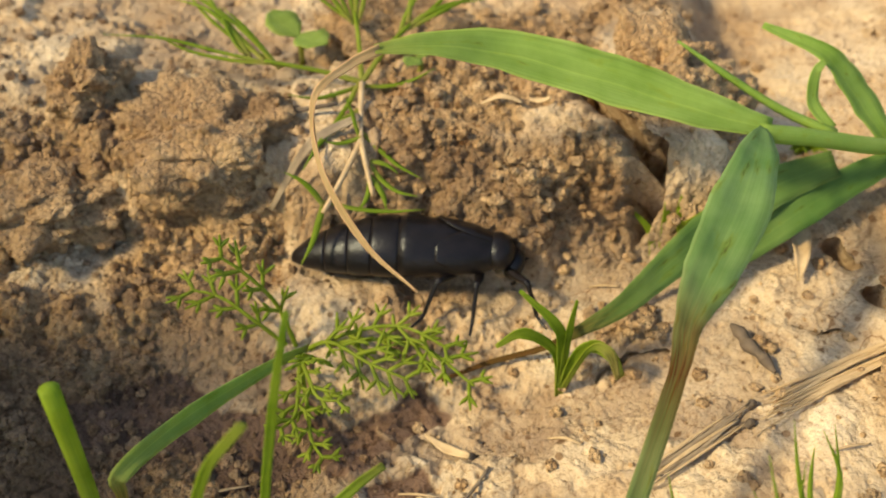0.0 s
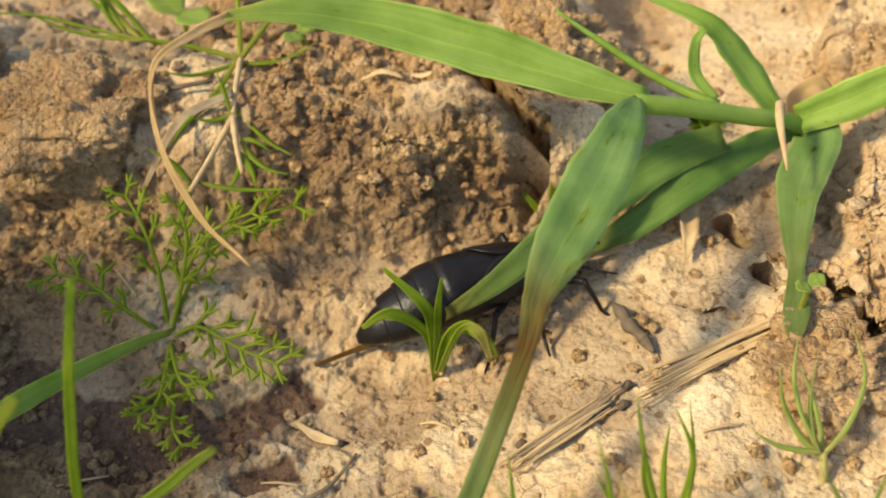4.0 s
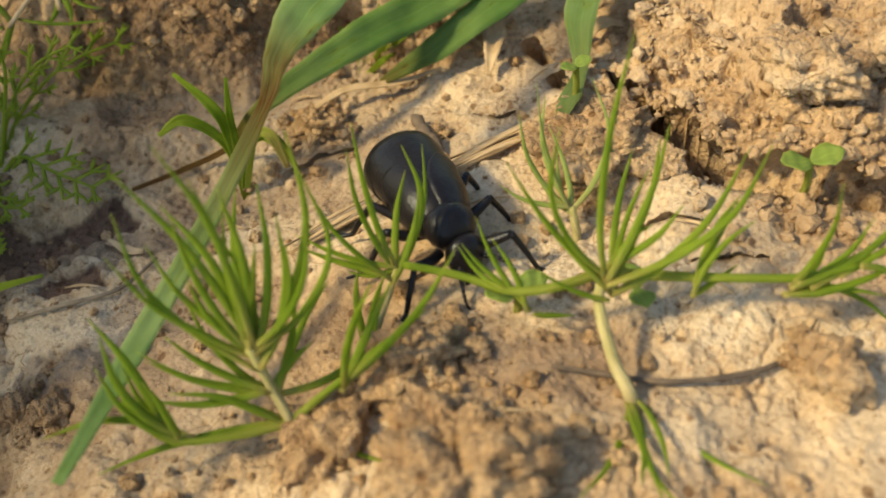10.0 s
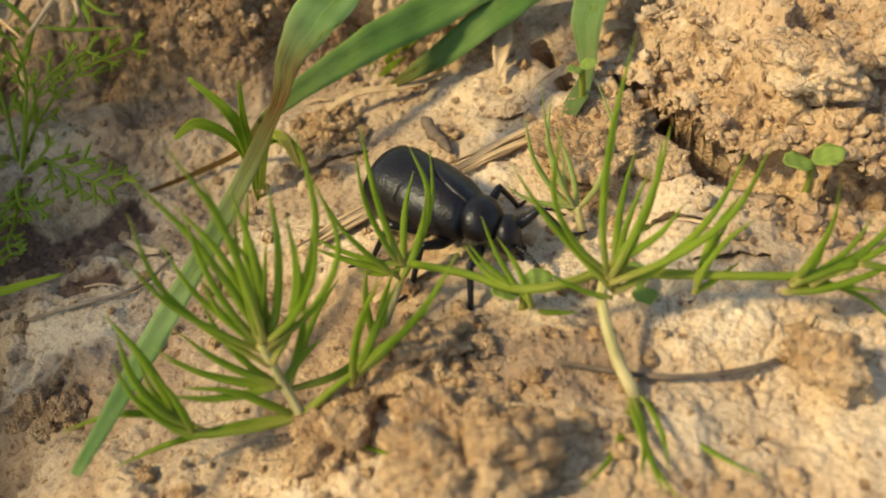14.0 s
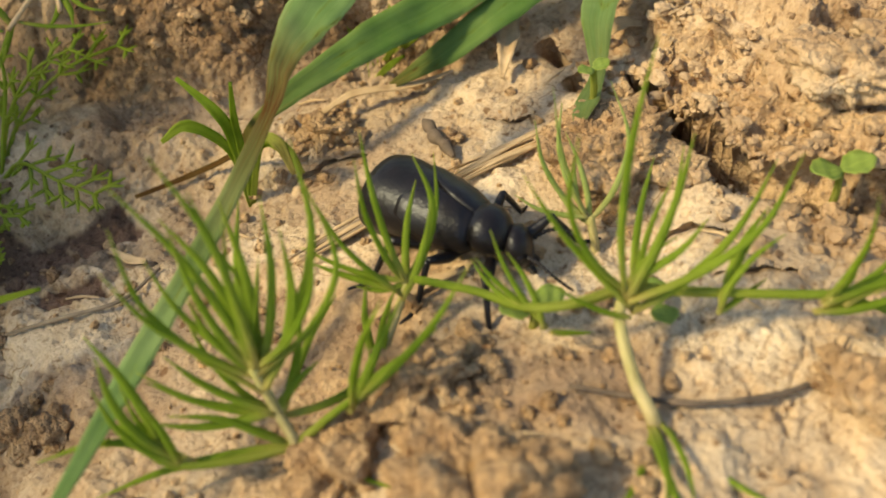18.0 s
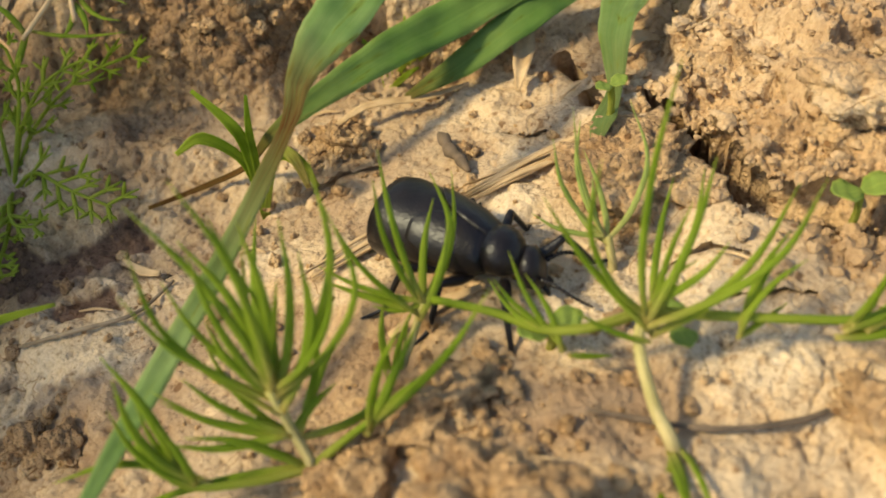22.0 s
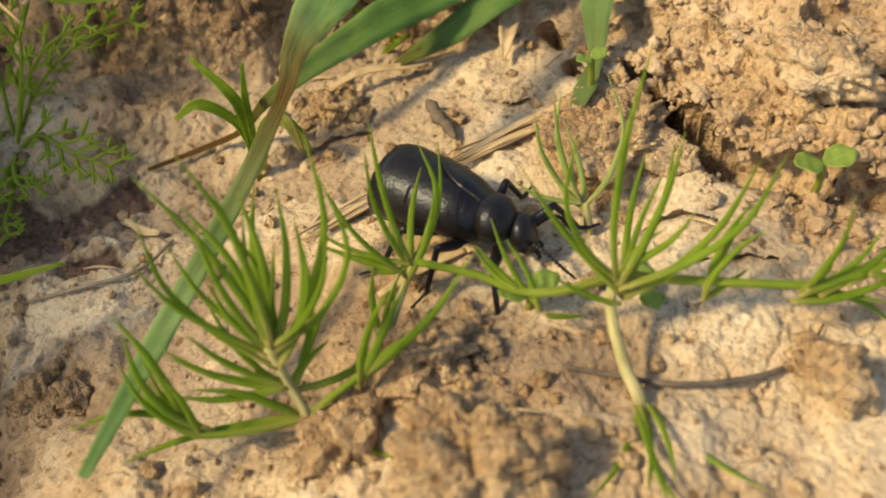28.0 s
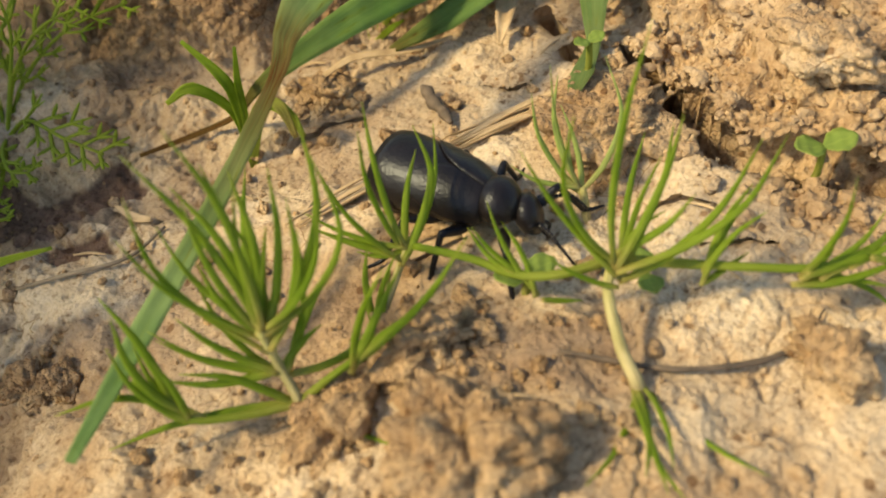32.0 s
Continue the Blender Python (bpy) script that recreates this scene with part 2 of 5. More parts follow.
# ---- building ----
def link(name, bm, mat, parent=None, label="", smooth=True):
    me = bpy.data.meshes.new(name)
    bm.to_mesh(me)
    bm.free()
    if smooth:
        me.polygons.foreach_set("use_smooth", [True] * len(me.polygons))
    me.materials.append(mat)
    ob = new(name, me)
    ob.parent = parent
    if label:
        ob["label"] = label
    return ob


def part(name, bm, mat, parent, label=""):
    return link(name, bm, mat, parent, label)


def smooth_line(pts, per=8):
    """Points along a rounded line through a few points."""
    p = [Vector(q) for q in pts]
    p = [p[0] * 2 - p[1]] + p + [p[-1] * 2 - p[-2]]
    out = []
    for i in range(1, len(p) - 2):
        a, b, c, d = p[i - 1:i + 3]
        for k in range(per):
            u = k / per
            out.append(0.5 * (2 * b + (c - a) * u + (2 * a - 5 * b + 4 * c - d) * u * u + (3 * b - a - 3 * c + d) * u ** 3))
    return out + [p[-2]]


def spread(values, n):
    return np.interp(np.linspace(0, 1, n), np.linspace(0, 1, len(values)), values)


def blade_bm(bm, pts, widths, up=(0, -0.6, 1), fold=0.18, thick=0.00025, dry=(0, 0), per=8, twist=(0, 0)):
    """A leaf blade of some thickness along a line, folded a little at its midrib. dry: how dry it is, along its length."""
    line = smooth_line(pts, per)
    n = len(line)
    wid, dr, tw = spread(widths, n), spread(dry, n), spread(twist, n)
    al = bm.verts.layers.float.get("along") or bm.verts.layers.float.new("along")
    ac = bm.verts.layers.float.get("across") or bm.verts.layers.float.new("across")
    ru = bm.verts.layers.float.get("run") or bm.verts.layers.float.new("run")
    ri = bm.verts.layers.float.get("rim") or bm.verts.layers.float.new("rim")
    rows = []
    up = Vector(up)
    shift = (line[0].x + line[-1].y) * 700
    for i, p in enumerate(line):
        t = (line[min(i + 1, n - 1)] - line[max(i - 1, 0)]).normalized()
        s = t.cross(up)
        s = s.normalized() if s.length > 1e-6 else Vector((1, 0, 0))
        s = Matrix.Rotation(radians(tw[i]), 3, t) @ s
        nrm = s.cross(t).normalized()
        ring = []
        for side, off in ((1, thick / 2), (-1, -thick / 2)):
            for u in ((-1, -0.5, 0, 0.5, 1) if side > 0 else (1, 0.5, 0, -0.5, -1)):
                edge = 1 - 0.7 * abs(u)
                sway = 0.03 * wid[i] * math.sin(i * 0.9 + 2.5 * u + shift)
                v = bm.verts.new(p + s * (u * wid[i] / 2 * (1 + 0.012 * math.sin(i * 1.7 + shift))) + nrm * (fold * wid[i] * (abs(u) - 0.4) + sway + off * edge))
                v[al], v[ac], v[ru], v[ri] = dr[i], u + shift, i / n + shift, abs(u)
                ring.append(v)
        rows.append(ring)
    for a, b in zip(rows, rows[1:]):
        for k in range(10):
            j = (k + 1) % 10
            bm.faces.new((a[k], b[k], b[j], a[j]))
    bm.faces.new(rows[0])
    bm.faces.new(rows[-1][::-1])
    return bm


def tube_bm(bm, pts, radii, sides=6, per=6, dry=(0, 0), flat=1.0):
    line = smooth_line(pts, per)
    n = len(line)
    rad, dr = spread(radii, n), spread(dry, n)
    al = bm.verts.layers.float.get("along") or bm.verts.layers.float.new("along")
    ac = bm.verts.layers.float.get("across") or bm.verts.layers.float.new("across")
    ru = bm.verts.layers.float.get("run") or bm.verts.layers.float.new("run")
    ri = bm.verts.layers.float.get("rim") or bm.verts.layers.float.new("rim")
    shift = (line[0].x + line[-1].y) * 700
    side = Vector((0.3, -0.2, 1))
    rows = []
    for i, p in enumerate(line):
        t = (line[min(i + 1, n - 1)] - line[max(i - 1, 0)]).normalized()
        a = t.cross(side).normalized()
        b = a.cross(t)
        ring = []
        for k in range(sides):
            w = 2 * math.pi * k / sides
            v = bm.verts.new(p + (a * math.cos(w) + b * math.sin(w) * flat) * rad[i])
            v[al], v[ac], v[ru], v[ri] = dr[i], math.cos(w) * 0.4 + shift, i / n + shift, 0.5
            ring.append(v)
        rows.append(ring)
    for a, b in zip(rows, rows[1:]):
        for k in range(sides):
            j = (k + 1) % sides
            bm.faces.new((a[k], a[j], b[j], b[k]))
    bm.faces.new(rows[0][::-1])
    bm.faces.new(rows[-1])
    return bm


def thing(name, at=(0, 0, 0)):
    ob = new(name)
    ob.empty_display_size = 0.005
    ob.matrix_basis = Matrix.Translation(at)
    return ob


# ---- ground ----
def hash2(ix, iy, seed):
    n = (ix.astype(np.int64) * 374761393 + iy.astype(np.int64) * 668265263 + seed * 1442695041) & 0x7FFFFFFF
    n = ((n ^ (n >> 13)) * 1274126177) & 0x7FFFFFFF
    return ((n ^ (n >> 16)) & 0xFFFF) / 65535.0


def vnoise(x, y, seed=0):
    ix, iy = np.floor(x), np.floor(y)
    fx, fy = x - ix, y - iy
    fx, fy = fx * fx * (3 - 2 * fx), fy * fy * (3 - 2 * fy)
    a, b = hash2(ix, iy, seed), hash2(ix + 1, iy, seed)
    c, d = hash2(ix, iy + 1, seed), hash2(ix + 1, iy + 1, seed)
    return (a + (b - a) * fx) * (1 - fy) + (c + (d - c) * fx) * fy


def fbm(x, y, seed=0, octaves=4):
    out, amp = 0.0, 0.5
    for k in range(octaves):
        out = out + amp * vnoise(x, y, seed + k)
        x, y, amp = x * 2.03 + 7.1, y * 2.03 + 3.7, amp * 0.5
    return out


def cells(x, y, seed=0):
    """Distance to the nearest and the next cell point, and the nearest cell's own number."""
    ix, iy = np.floor(x), np.floor(y)
    d1, d2, who = np.full(x.shape, 9.0), np.full(x.shape, 9.0), np.zeros(x.shape)
    for i in (-1, 0, 1):
        for j in (-1, 0, 1):
            cx, cy = ix + i, iy + j
            d = np.hypot(cx + hash2(cx, cy, seed) - x, cy + hash2(cx, cy, seed + 9) - y)
            near = d < d1
            d2 = np.where(near, d1, np.minimum(d2, d))
            who = np.where(near, hash2(cx, cy, seed + 5), who)
            d1 = np.where(near, d, d1)
    return d1, d2, who


def step(v, a, b):
    u = np.clip((v - a) / (b - a), 0, 1)
    return u * u * (3 - 2 * u)


def from_line(x, y, pts):
    """Distance to a broken line."""
    best = np.full(np.shape(x), 9.0)
    for (ax, ay), (bx, by) in zip(pts, pts[1:]):
        dx, dy = bx - ax, by - ay
        u = np.clip(((x - ax) * dx + (y - ay) * dy) / (dx * dx + dy * dy), 0, 1)
        best = np.minimum(best, np.hypot(x - ax - u * dx, y - ay - u * dy))
    return best


CRACK = [(0.0655, 0.0835), (0.0679, 0.0787), (0.0699, 0.0727), (0.0729, 0.066), (0.0759, 0.0608), (0.0801, 0.0591), (0.0843, 0.058), (0.0923, 0.0558), (0.11, 0.055)]
HOLES = [[(0.0572, 0.0965), (0.0586, 0.0925)], [(0.0594, 0.0865), (0.0602, 0.0832)]]
GAP = [(0.017, 0.124), (0.0213, 0.1166), (0.0259, 0.1102), (0.0290, 0.1035)]
FINE_CRACKS = [[(0.047, 0.083), (0.051, 0.0805), (0.0535, 0.081)], [(0.021, 0.0785), (0.026, 0.081), (0.031, 0.0815)], [(0.066, 0.0545), (0.070, 0.055), (0.073, 0.0535)],
               [(-0.004, 0.071), (0.003, 0.0675), (0.010, 0.066)], [(0.071, 0.048), (0.078, 0.0475)], [(0.04, 0.0335), (0.0415, 0.029), (0.0385, 0.0255)]]


def large_form(x, y):
    """The lie of the land: a hollow, the bank behind it and the higher ground with the cracked slab."""
    wob = 0.004 * (fbm(x * 160, y * 160, 3) - 0.47)
    z = -0.0185 + 0.0190 * step(x + (0.06 - y) * 0.5, -0.018, 0.074)
    z = z - 0.003 * np.exp(-((x - 0.060) ** 2 + (y - 0.0575) ** 2) / 0.0001)
    z = z + 0.0055 * step(y, 0.074, 0.093) * (1 - step(x, 0.015, 0.05)) + 0.002 * step(-x, 0.02, 0.05)
    z = z - 0.010 * step(-y, -0.060, -0.038) * step(-x, -0.01, 0.02)
    rise = (0.013 + 0.0055 * step(x, -0.035, 0.0)) * (1 - 0.85 * step(x, 0.036, 0.056))
    z = z + rise * step(y + 1.6 * wob + 0.002 * np.sin(x * 130) - 0.004 * step(-x, 0.015, 0.04), 0.0950, 0.1065)
    z = z - 0.006 * step(y, 0.118, 0.15) * step(-x, -0.05, 0.0)
    slab = step(x + 1.2 * wob - 0.0679 - np.maximum(0.0787 - y, 0) * 0.447 - np.maximum(y - 0.0787, 0) * 0.22, -0.0006, 0.0014) * step(y - wob - 0.0600 + 0.27 * (x - 0.0765), -0.0006, 0.0012)
    inner = step(from_line(x, y, CRACK), 0.002, 0.015)
    z = z + slab * (0.0030 + 0.0050 * inner) * (1 - 0.45 * step(y, 0.095, 0.12)) * (1 - 0.4 * step(x, 0.080, 0.105) * step(-y, -0.075, -0.06))
    return z, slab, step(y + 2.0 * wob, 0.093, 0.101)


def hash3(ix, iy, iz, seed):
    return hash2(ix + iz * 57.0, iy + iz * 113.0, seed)


def vnoise3(x, y, z, seed=0):
    iz = np.floor(z)
    fz = z - iz
    fz = fz * fz * (3 - 2 * fz)
    a = vnoise(x + iz * 57.0, y + iz * 113.0, seed)
    return a + (vnoise(x + (iz + 1) * 57.0, y + (iz + 1) * 113.0, seed) - a) * fz


def fbm3(x, y, z, seed=0, octaves=4):
    out, amp = 0.0, 0.5
    for k in range(octaves):
        out = out + amp * vnoise3(x, y, z, seed + k)
        x, y, z, amp = x * 2.03 + 7.1, y * 2.03 + 3.7, z * 2.03 + 1.9, amp * 0.5
    return out


def cells3(x, y, z, seed=0):
    """As cells, in space; besides, a slope of its own for each cell."""
    ix, iy, iz = np.floor(x), np.floor(y), np.floor(z)
    d1, d2, who, tilt = np.full(x.shape, 9.0), np.full(x.shape, 9.0), np.zeros(x.shape), np.zeros(x.shape)
    for i in (-1, 0, 1):
        for j in (-1, 0, 1):
            for k in (-1, 0, 1):
                cx, cy, cz = ix + i, iy + j, iz + k
                h1, h2, h3 = hash3(cx, cy, cz, seed), hash3(cx, cy, cz, seed + 9), hash3(cx, cy, cz, seed + 17)
                ox, oy, oz = cx + h1 - x, cy + h2 - y, cz + h3 - z
                d = ox * ox + oy * oy + oz * oz
                near = d < d1
                d2 = np.where(near, d1, np.minimum(d2, d))
                who = np.where(near, hash3(cx, cy, cz, seed + 5), who)
                tilt = np.where(near, ox * (h2 - 0.5) + oy * (h3 - 0.5) + oz * (h1 - 0.5), tilt)
                d1 = np.where(near, d, d1)
    return np.sqrt(d1), np.sqrt(d2), who, tilt


def crumbliness(x, y, slab, bank):
    c = bank * (1 - 0.6 * step(x, 0.030, 0.055)) * (0.15 + 0.75 * step(fbm(x * 60, y * 60, 31), 0.40, 0.52))
    c = c * (1 - np.maximum(0.75 * step(y, 0.118, 0.13) * step(fbm(x * 50, y * 50, 38), 0.36, 0.5), 0.95 * step(y, 0.112, 0.122) * step(-x, 0.018, 0.032)))
    edge = step(-from_line(x, y, CRACK), -0.010, -0.004)
    c = np.maximum(c, slab * np.maximum(edge, step(fbm(x * 85, y * 85, 21), 0.40, 0.47)))
    c = np.maximum(c, step(-y, -0.042, -0.034) * step(x, 0.012, 0.035) * (1 - step(x, 0.050, 0.058)) * 0.42 * step(fbm(x * 75, y * 75, 33), 0.34, 0.46))
    c = np.maximum(c, step(-x, 0.030, 0.046) * (1 - step(y, 0.110, 0.122)) * step(fbm(x * 70, y * 70, 35), 0.34, 0.5) + step(-x, 0.008, 0.03) * step(-y, -0.076, -0.064))
    return np.clip(c, 0, 1)


def ground_form(x, y, relief=True):
    """Places of the surface above (x, y), and how far it is smooth pale crust."""
    z, slab, bank = large_form(x, y)
    crumble = crumbliness(x, y, slab, bank)
    if not relief:
        return x, y, z, 1 - crumble
    gx, gy = np.gradient(z, axis=1) / np.maximum(np.gradient(x, axis=1), 1e-9), np.gradient(z, axis=0) / np.maximum(np.gradient(y, axis=0), 1e-9)
    n = np.sqrt(gx * gx + gy * gy + 1)
    nx, ny, nz = -gx / n, -gy / n, 1 / n
    w = 1.4 * fbm3(x * 300, y * 300, z * 300, 7)
    d1, d2, who, lean = cells3(x * 210 + w, y * 210 - w, z * 210 + w, 4)
    e1, e2, whe, leane = cells3(x * 620 + w, y * 620, z * 620, 14)
    f1, f2, whf, leanf = cells3(x * 1150, y * 1150 + w, z * 1150, 15)
    lumps = (0.0024 * (who - 0.42) + 0.0036 * lean) * step(d2 - d1, 0.0, 0.34) + 0.0008 * (0.5 - d1)
    lumps = lumps + (0.0007 * (whe - 0.5) + 0.0011 * leane) * step(e2 - e1, 0.0, 0.35) + (0.0004 + 0.0009 * slab) * (0.5 - e1) * (0.4 + whe) + 0.0006 * (0.5 - f1) * (0.4 + whf)
    lumps = lumps + 0.0075 * (fbm3(x * 95, y * 95, z * 95, 12, 5) - 0.47)
    p1, p2, whp = cells(x * 400, y * 400, 24)
    size = 0.12 + 0.16 * hash2(np.floor(whp * 977), np.floor(whp * 131), 3)
    pits = -0.00075 * step(-p1, -size, -size * 0.55) * (whp > 0.62)
    grains = 0.0026 * size * np.sqrt(np.clip(1 - (p1 / size) ** 2, 0, 1)) * (whp < 0.10)
    q1, q2, whq = cells(x * 80 + 1.3 * fbm(x * 110, y * 110, 41), y * 80 + 1.3 * fbm(x * 110, y * 110, 42), 44)
    wx, wy = x + 0.004 * fbm(x * 260, y * 260, 81), y + 0.004 * fbm(x * 260, y * 260, 85)
    sheet = fbm(wx * 105, wy * 105, 45, 5)
    levels = (0.36, 0.41, 0.45, 0.49, 0.53, 0.58)
    flake = sum(0.00036 * step(sheet, th, th + 0.004) for th in levels)
    chip = fbm(wx * 330, wy * 330, 47, 4)
    flake = flake + sum(0.00018 * step(chip, th, th + 0.012) for th in (0.40, 0.50, 0.58))
    seams = -0.0007 * step(-(q2 - q1), -0.035, 0.0) * (whq > 0.68)
    crust = pits + grains + flake + seams + 0.0008 * (whq - 0.5) * step(q2 - q1, 0, 0.08) + 0.0013 * (fbm(x * 60, y * 60, 50) - 0.47) + 0.00025 * (np.abs(fbm(x * 700, y * 700, 51) - 0.47) - 0.05)
    ledge = fbm(x * 75 + 0.6 * w, y * 75 - 0.6 * w, 26, 5)
    ledges = sum(0.0017 * step(ledge, th, th + 0.022) for th in (0.38, 0.46, 0.54)) - 0.0025
    push = crumble * lumps + (1 - crumble) * crust * (1 - 0.4 * step(x, 0.0, 0.03)) + slab * ledges
    wob = 0.0018 * (fbm(x * 260, y * 260, 61) - 0.47)
    deep = -0.012 * (1 - 0.55 * step(x, 0.074, 0.079)) * step(-from_line(x + wob, y - wob, CRACK), -0.0016 - 1.5 * np.abs(wob), -0.0012) * step(x, 0.0655, 0.0675)
    for line in HOLES:
        deep = deep - 0.006 * step(-from_line(x + wob, y - wob, line), -0.0016, -0.0005)
    cleft = step(-from_line(x + 2 * wob, y - 2 * wob, GAP), -0.0028, -0.0016)
    deep = deep - 0.013 * cleft * (0.5 + 1.1 * fbm(x * 500, y * 500, 63))
    for line in FINE_CRACKS:
        deep = deep - 0.0016 * step(-from_line(x + wob, y - wob, line), -0.00055, -0.0001)
    under = np.clip(-deep / 0.016, 0, 1) * (1 - 0.8 * cleft)
    under = under ** 0.4
    deep = deep * (0.75 + 0.5 * fbm(x * 420, y * 420, 64))
    return x + nx * push + 0.0032 * under + 0.0065 * cleft, y + ny * push + 0.0048 * under, z + nz * push + deep - 0.0007 * bare_and_shaded_soil(x, y) * (1 - crumble), np.clip(np.maximum(1 - crumble, slab * (0.58 + 1.5 * (fbm(x * 130, y * 130, 77) - 0.42))), 0, 1)


def flake_rims(x, y):
    """How near the rim of a flake of crust is, and how far the upper layers have come off."""
    wx, wy = x + 0.004 * fbm(x * 260, y * 260, 81), y + 0.004 * fbm(x * 260, y * 260, 85)
    sheet = fbm(wx * 105, wy * 105, 45, 5)
    rim = sum(np.exp(-((sheet - th) / 0.0035) ** 2) * w for th, w in ((0.36, 0.9), (0.41, 0.8), (0.45, 0.55), (0.49, 0.6), (0.53, 0.45), (0.58, 0.8)))
    patchy = step(fbm(x * 140, y * 140, 88), 0.36, 0.50)
    return np.clip(rim * patchy, 0, 1), 1 - step(sheet, 0.405, 0.412)


def bare_and_shaded_soil(x, y):
    """Dark soil where the crust has come off, and shade put into the soil colour."""
    wob = 0.009 * (fbm(x * 130, y * 130, 71) - 0.47)
    out = np.zeros(np.shape(x))
    for cx, cy, rx, ry in ((-0.0045, 0.0748, 0.0062, 0.0044), (-0.0127, 0.0705, 0.0040, 0.0046), (-0.0036, 0.0625, 0.0046, 0.0028), (-0.024, 0.070, 0.010, 0.007), (-0.040, 0.073, 0.012, 0.006)):
        out = np.maximum(out, 1 - step(np.maximum(np.abs((x - cx + wob) / rx * 0.8 + (y - cy) / ry * 0.5), np.abs((y - cy - wob) / ry * 0.85 - (x - cx) / rx * 0.5)), 0.80, 0.88))
    # patches stripped of crust, and shade from the fronds put into the colour
    flaked_and_shaded = step(x, -0.022, -0.012) * (1 - step(x, 0.038, 0.048)) * step(y, 0.040, 0.048) * (1 - step(y, 0.070, 0.078))
    out = np.maximum(out, 0.55 * flaked_and_shaded * step(fbm(x * 85, y * 85, 76), 0.46, 0.49))
    plate = step(x + wob, 0.040, 0.046) * (1 - step(x + wob, 0.060, 0.068)) * step(y + wob, 0.026, 0.031) * (1 - step(y + wob, 0.040, 0.0445))
    out = np.maximum(out, 0.55 * plate * step(fbm(x * 110, y * 110, 78), 0.36, 0.42))
    # purple-brown of the shaded hollow, put into the soil colour
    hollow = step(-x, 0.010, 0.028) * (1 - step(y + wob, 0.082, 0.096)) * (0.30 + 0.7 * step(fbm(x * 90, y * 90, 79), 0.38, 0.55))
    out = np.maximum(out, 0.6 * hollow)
    # shade on the foot of the bank, put into the soil colour
    bank_shade = step(x, -0.045, -0.030) * (1 - step(x, 0.026, 0.038)) * step(y + 0.3 * wob, 0.088, 0.094) * (1 - step(y, 0.106, 0.114))
    return np.maximum(out, 0.45 * bank_shade * step(fbm(x * 95, y * 95, 73), 0.36, 0.52))


def gz(x, y):
    return float(large_form(np.array([x]), np.array([y]))[0][0])


def axis_points(lo, hi, stepsize, far):
    mid = list(np.arange(lo, hi + 1e-9, stepsize))
    out, d = [], stepsize
    left, right, p = [], [], 0.0
    while p < far:
        d *= 1.35
        p += d
        left.append(lo - p)
        right.append(hi + p)
    return np.array(left[::-1] + mid + right)


TOP = []


def top(x, y, reach=0.0007):
    """The height of the finished surface round a place."""
    xs, ys, z = TOP
    i0, i1 = np.searchsorted(xs, (x - reach, x + reach))
    j0, j1 = np.searchsorted(ys, (y - reach, y + reach))
    return float(np.percentile(z[j0:j1 + 1, i0:i1 + 1], 80))


def build_ground():
    xs, ys = axis_points(-0.090, 0.125, 0.00026, 40.0), axis_points(0.010, 0.160, 0.00026, 40.0)
    ys = np.sort(np.concatenate([ys, ys[(ys > 0.092) & (ys < 0.109)] + 0.00013]))
    x, y = np.meshgrid(xs, ys)
    bare_and_shade = bare_and_shaded_soil(x, y)
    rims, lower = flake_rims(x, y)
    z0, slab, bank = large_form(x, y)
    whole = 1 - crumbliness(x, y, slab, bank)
    bare_and_shade = np.maximum(bare_and_shade, 0.36 * lower * whole * (1 - 0.6 * step(x, 0.042, 0.055)))
    rims = rims * whole
    x, y, z, crust = ground_form(x, y)
    TOP.extend([xs, ys, z])
    far = step(np.hypot(x - 0.02, y - 0.08), 0.16, 0.3)
    crust = crust * (1 - far) + far * (0.35 + 0.5 * fbm(x * 9, y * 9, 91))
    bare_and_shade, rims = bare_and_shade * (1 - far), rims * (1 - far)
    fade = np.clip(np.maximum(np.hypot(x, y - 0.08) - 0.4, 0) / 0.6, 0, 1)
    z = z * (1 - fade) - 0.01 * fade
    nx, ny = len(xs), len(ys)
    me = bpy.data.meshes.new("ground")
    me.vertices.add(nx * ny)
    me.vertices.foreach_set("co", np.stack([x, y, z], -1).astype(np.float32).ravel())
    i = (np.arange(ny - 1)[:, None] * nx + np.arange(nx - 1)[None]).ravel()
    quads = np.stack([i, i + 1, i + 1 + nx, i + nx], -1).astype(np.int32)
    me.loops.add(quads.size)
    me.loops.foreach_set("vertex_index", quads.ravel())
    me.polygons.add(len(quads))
    me.polygons.foreach_set("loop_start", np.arange(len(quads), dtype=np.int32) * 4)
    me.polygons.foreach_set("use_smooth", np.ones(len(quads), dtype=bool))
    at = me.attributes.new("crust", "FLOAT", "POINT")
    at.data.foreach_set("value", crust.astype(np.float32).ravel())
    at = me.attributes.new("bare_and_shade", "FLOAT", "POINT")
    at.data.foreach_set("value", bare_and_shade.astype(np.float32).ravel())
    at = me.attributes.new("edge", "FLOAT", "POINT")
    at.data.foreach_set("value", rims.astype(np.float32).ravel())
    me.update(calc_edges=True)
    me.materials.append(SOIL)
    return tagged(new("ground", me), "dry cracked clay ground with crumbly clods and pitted pale crust", "ground", kind="structure")


build_ground()


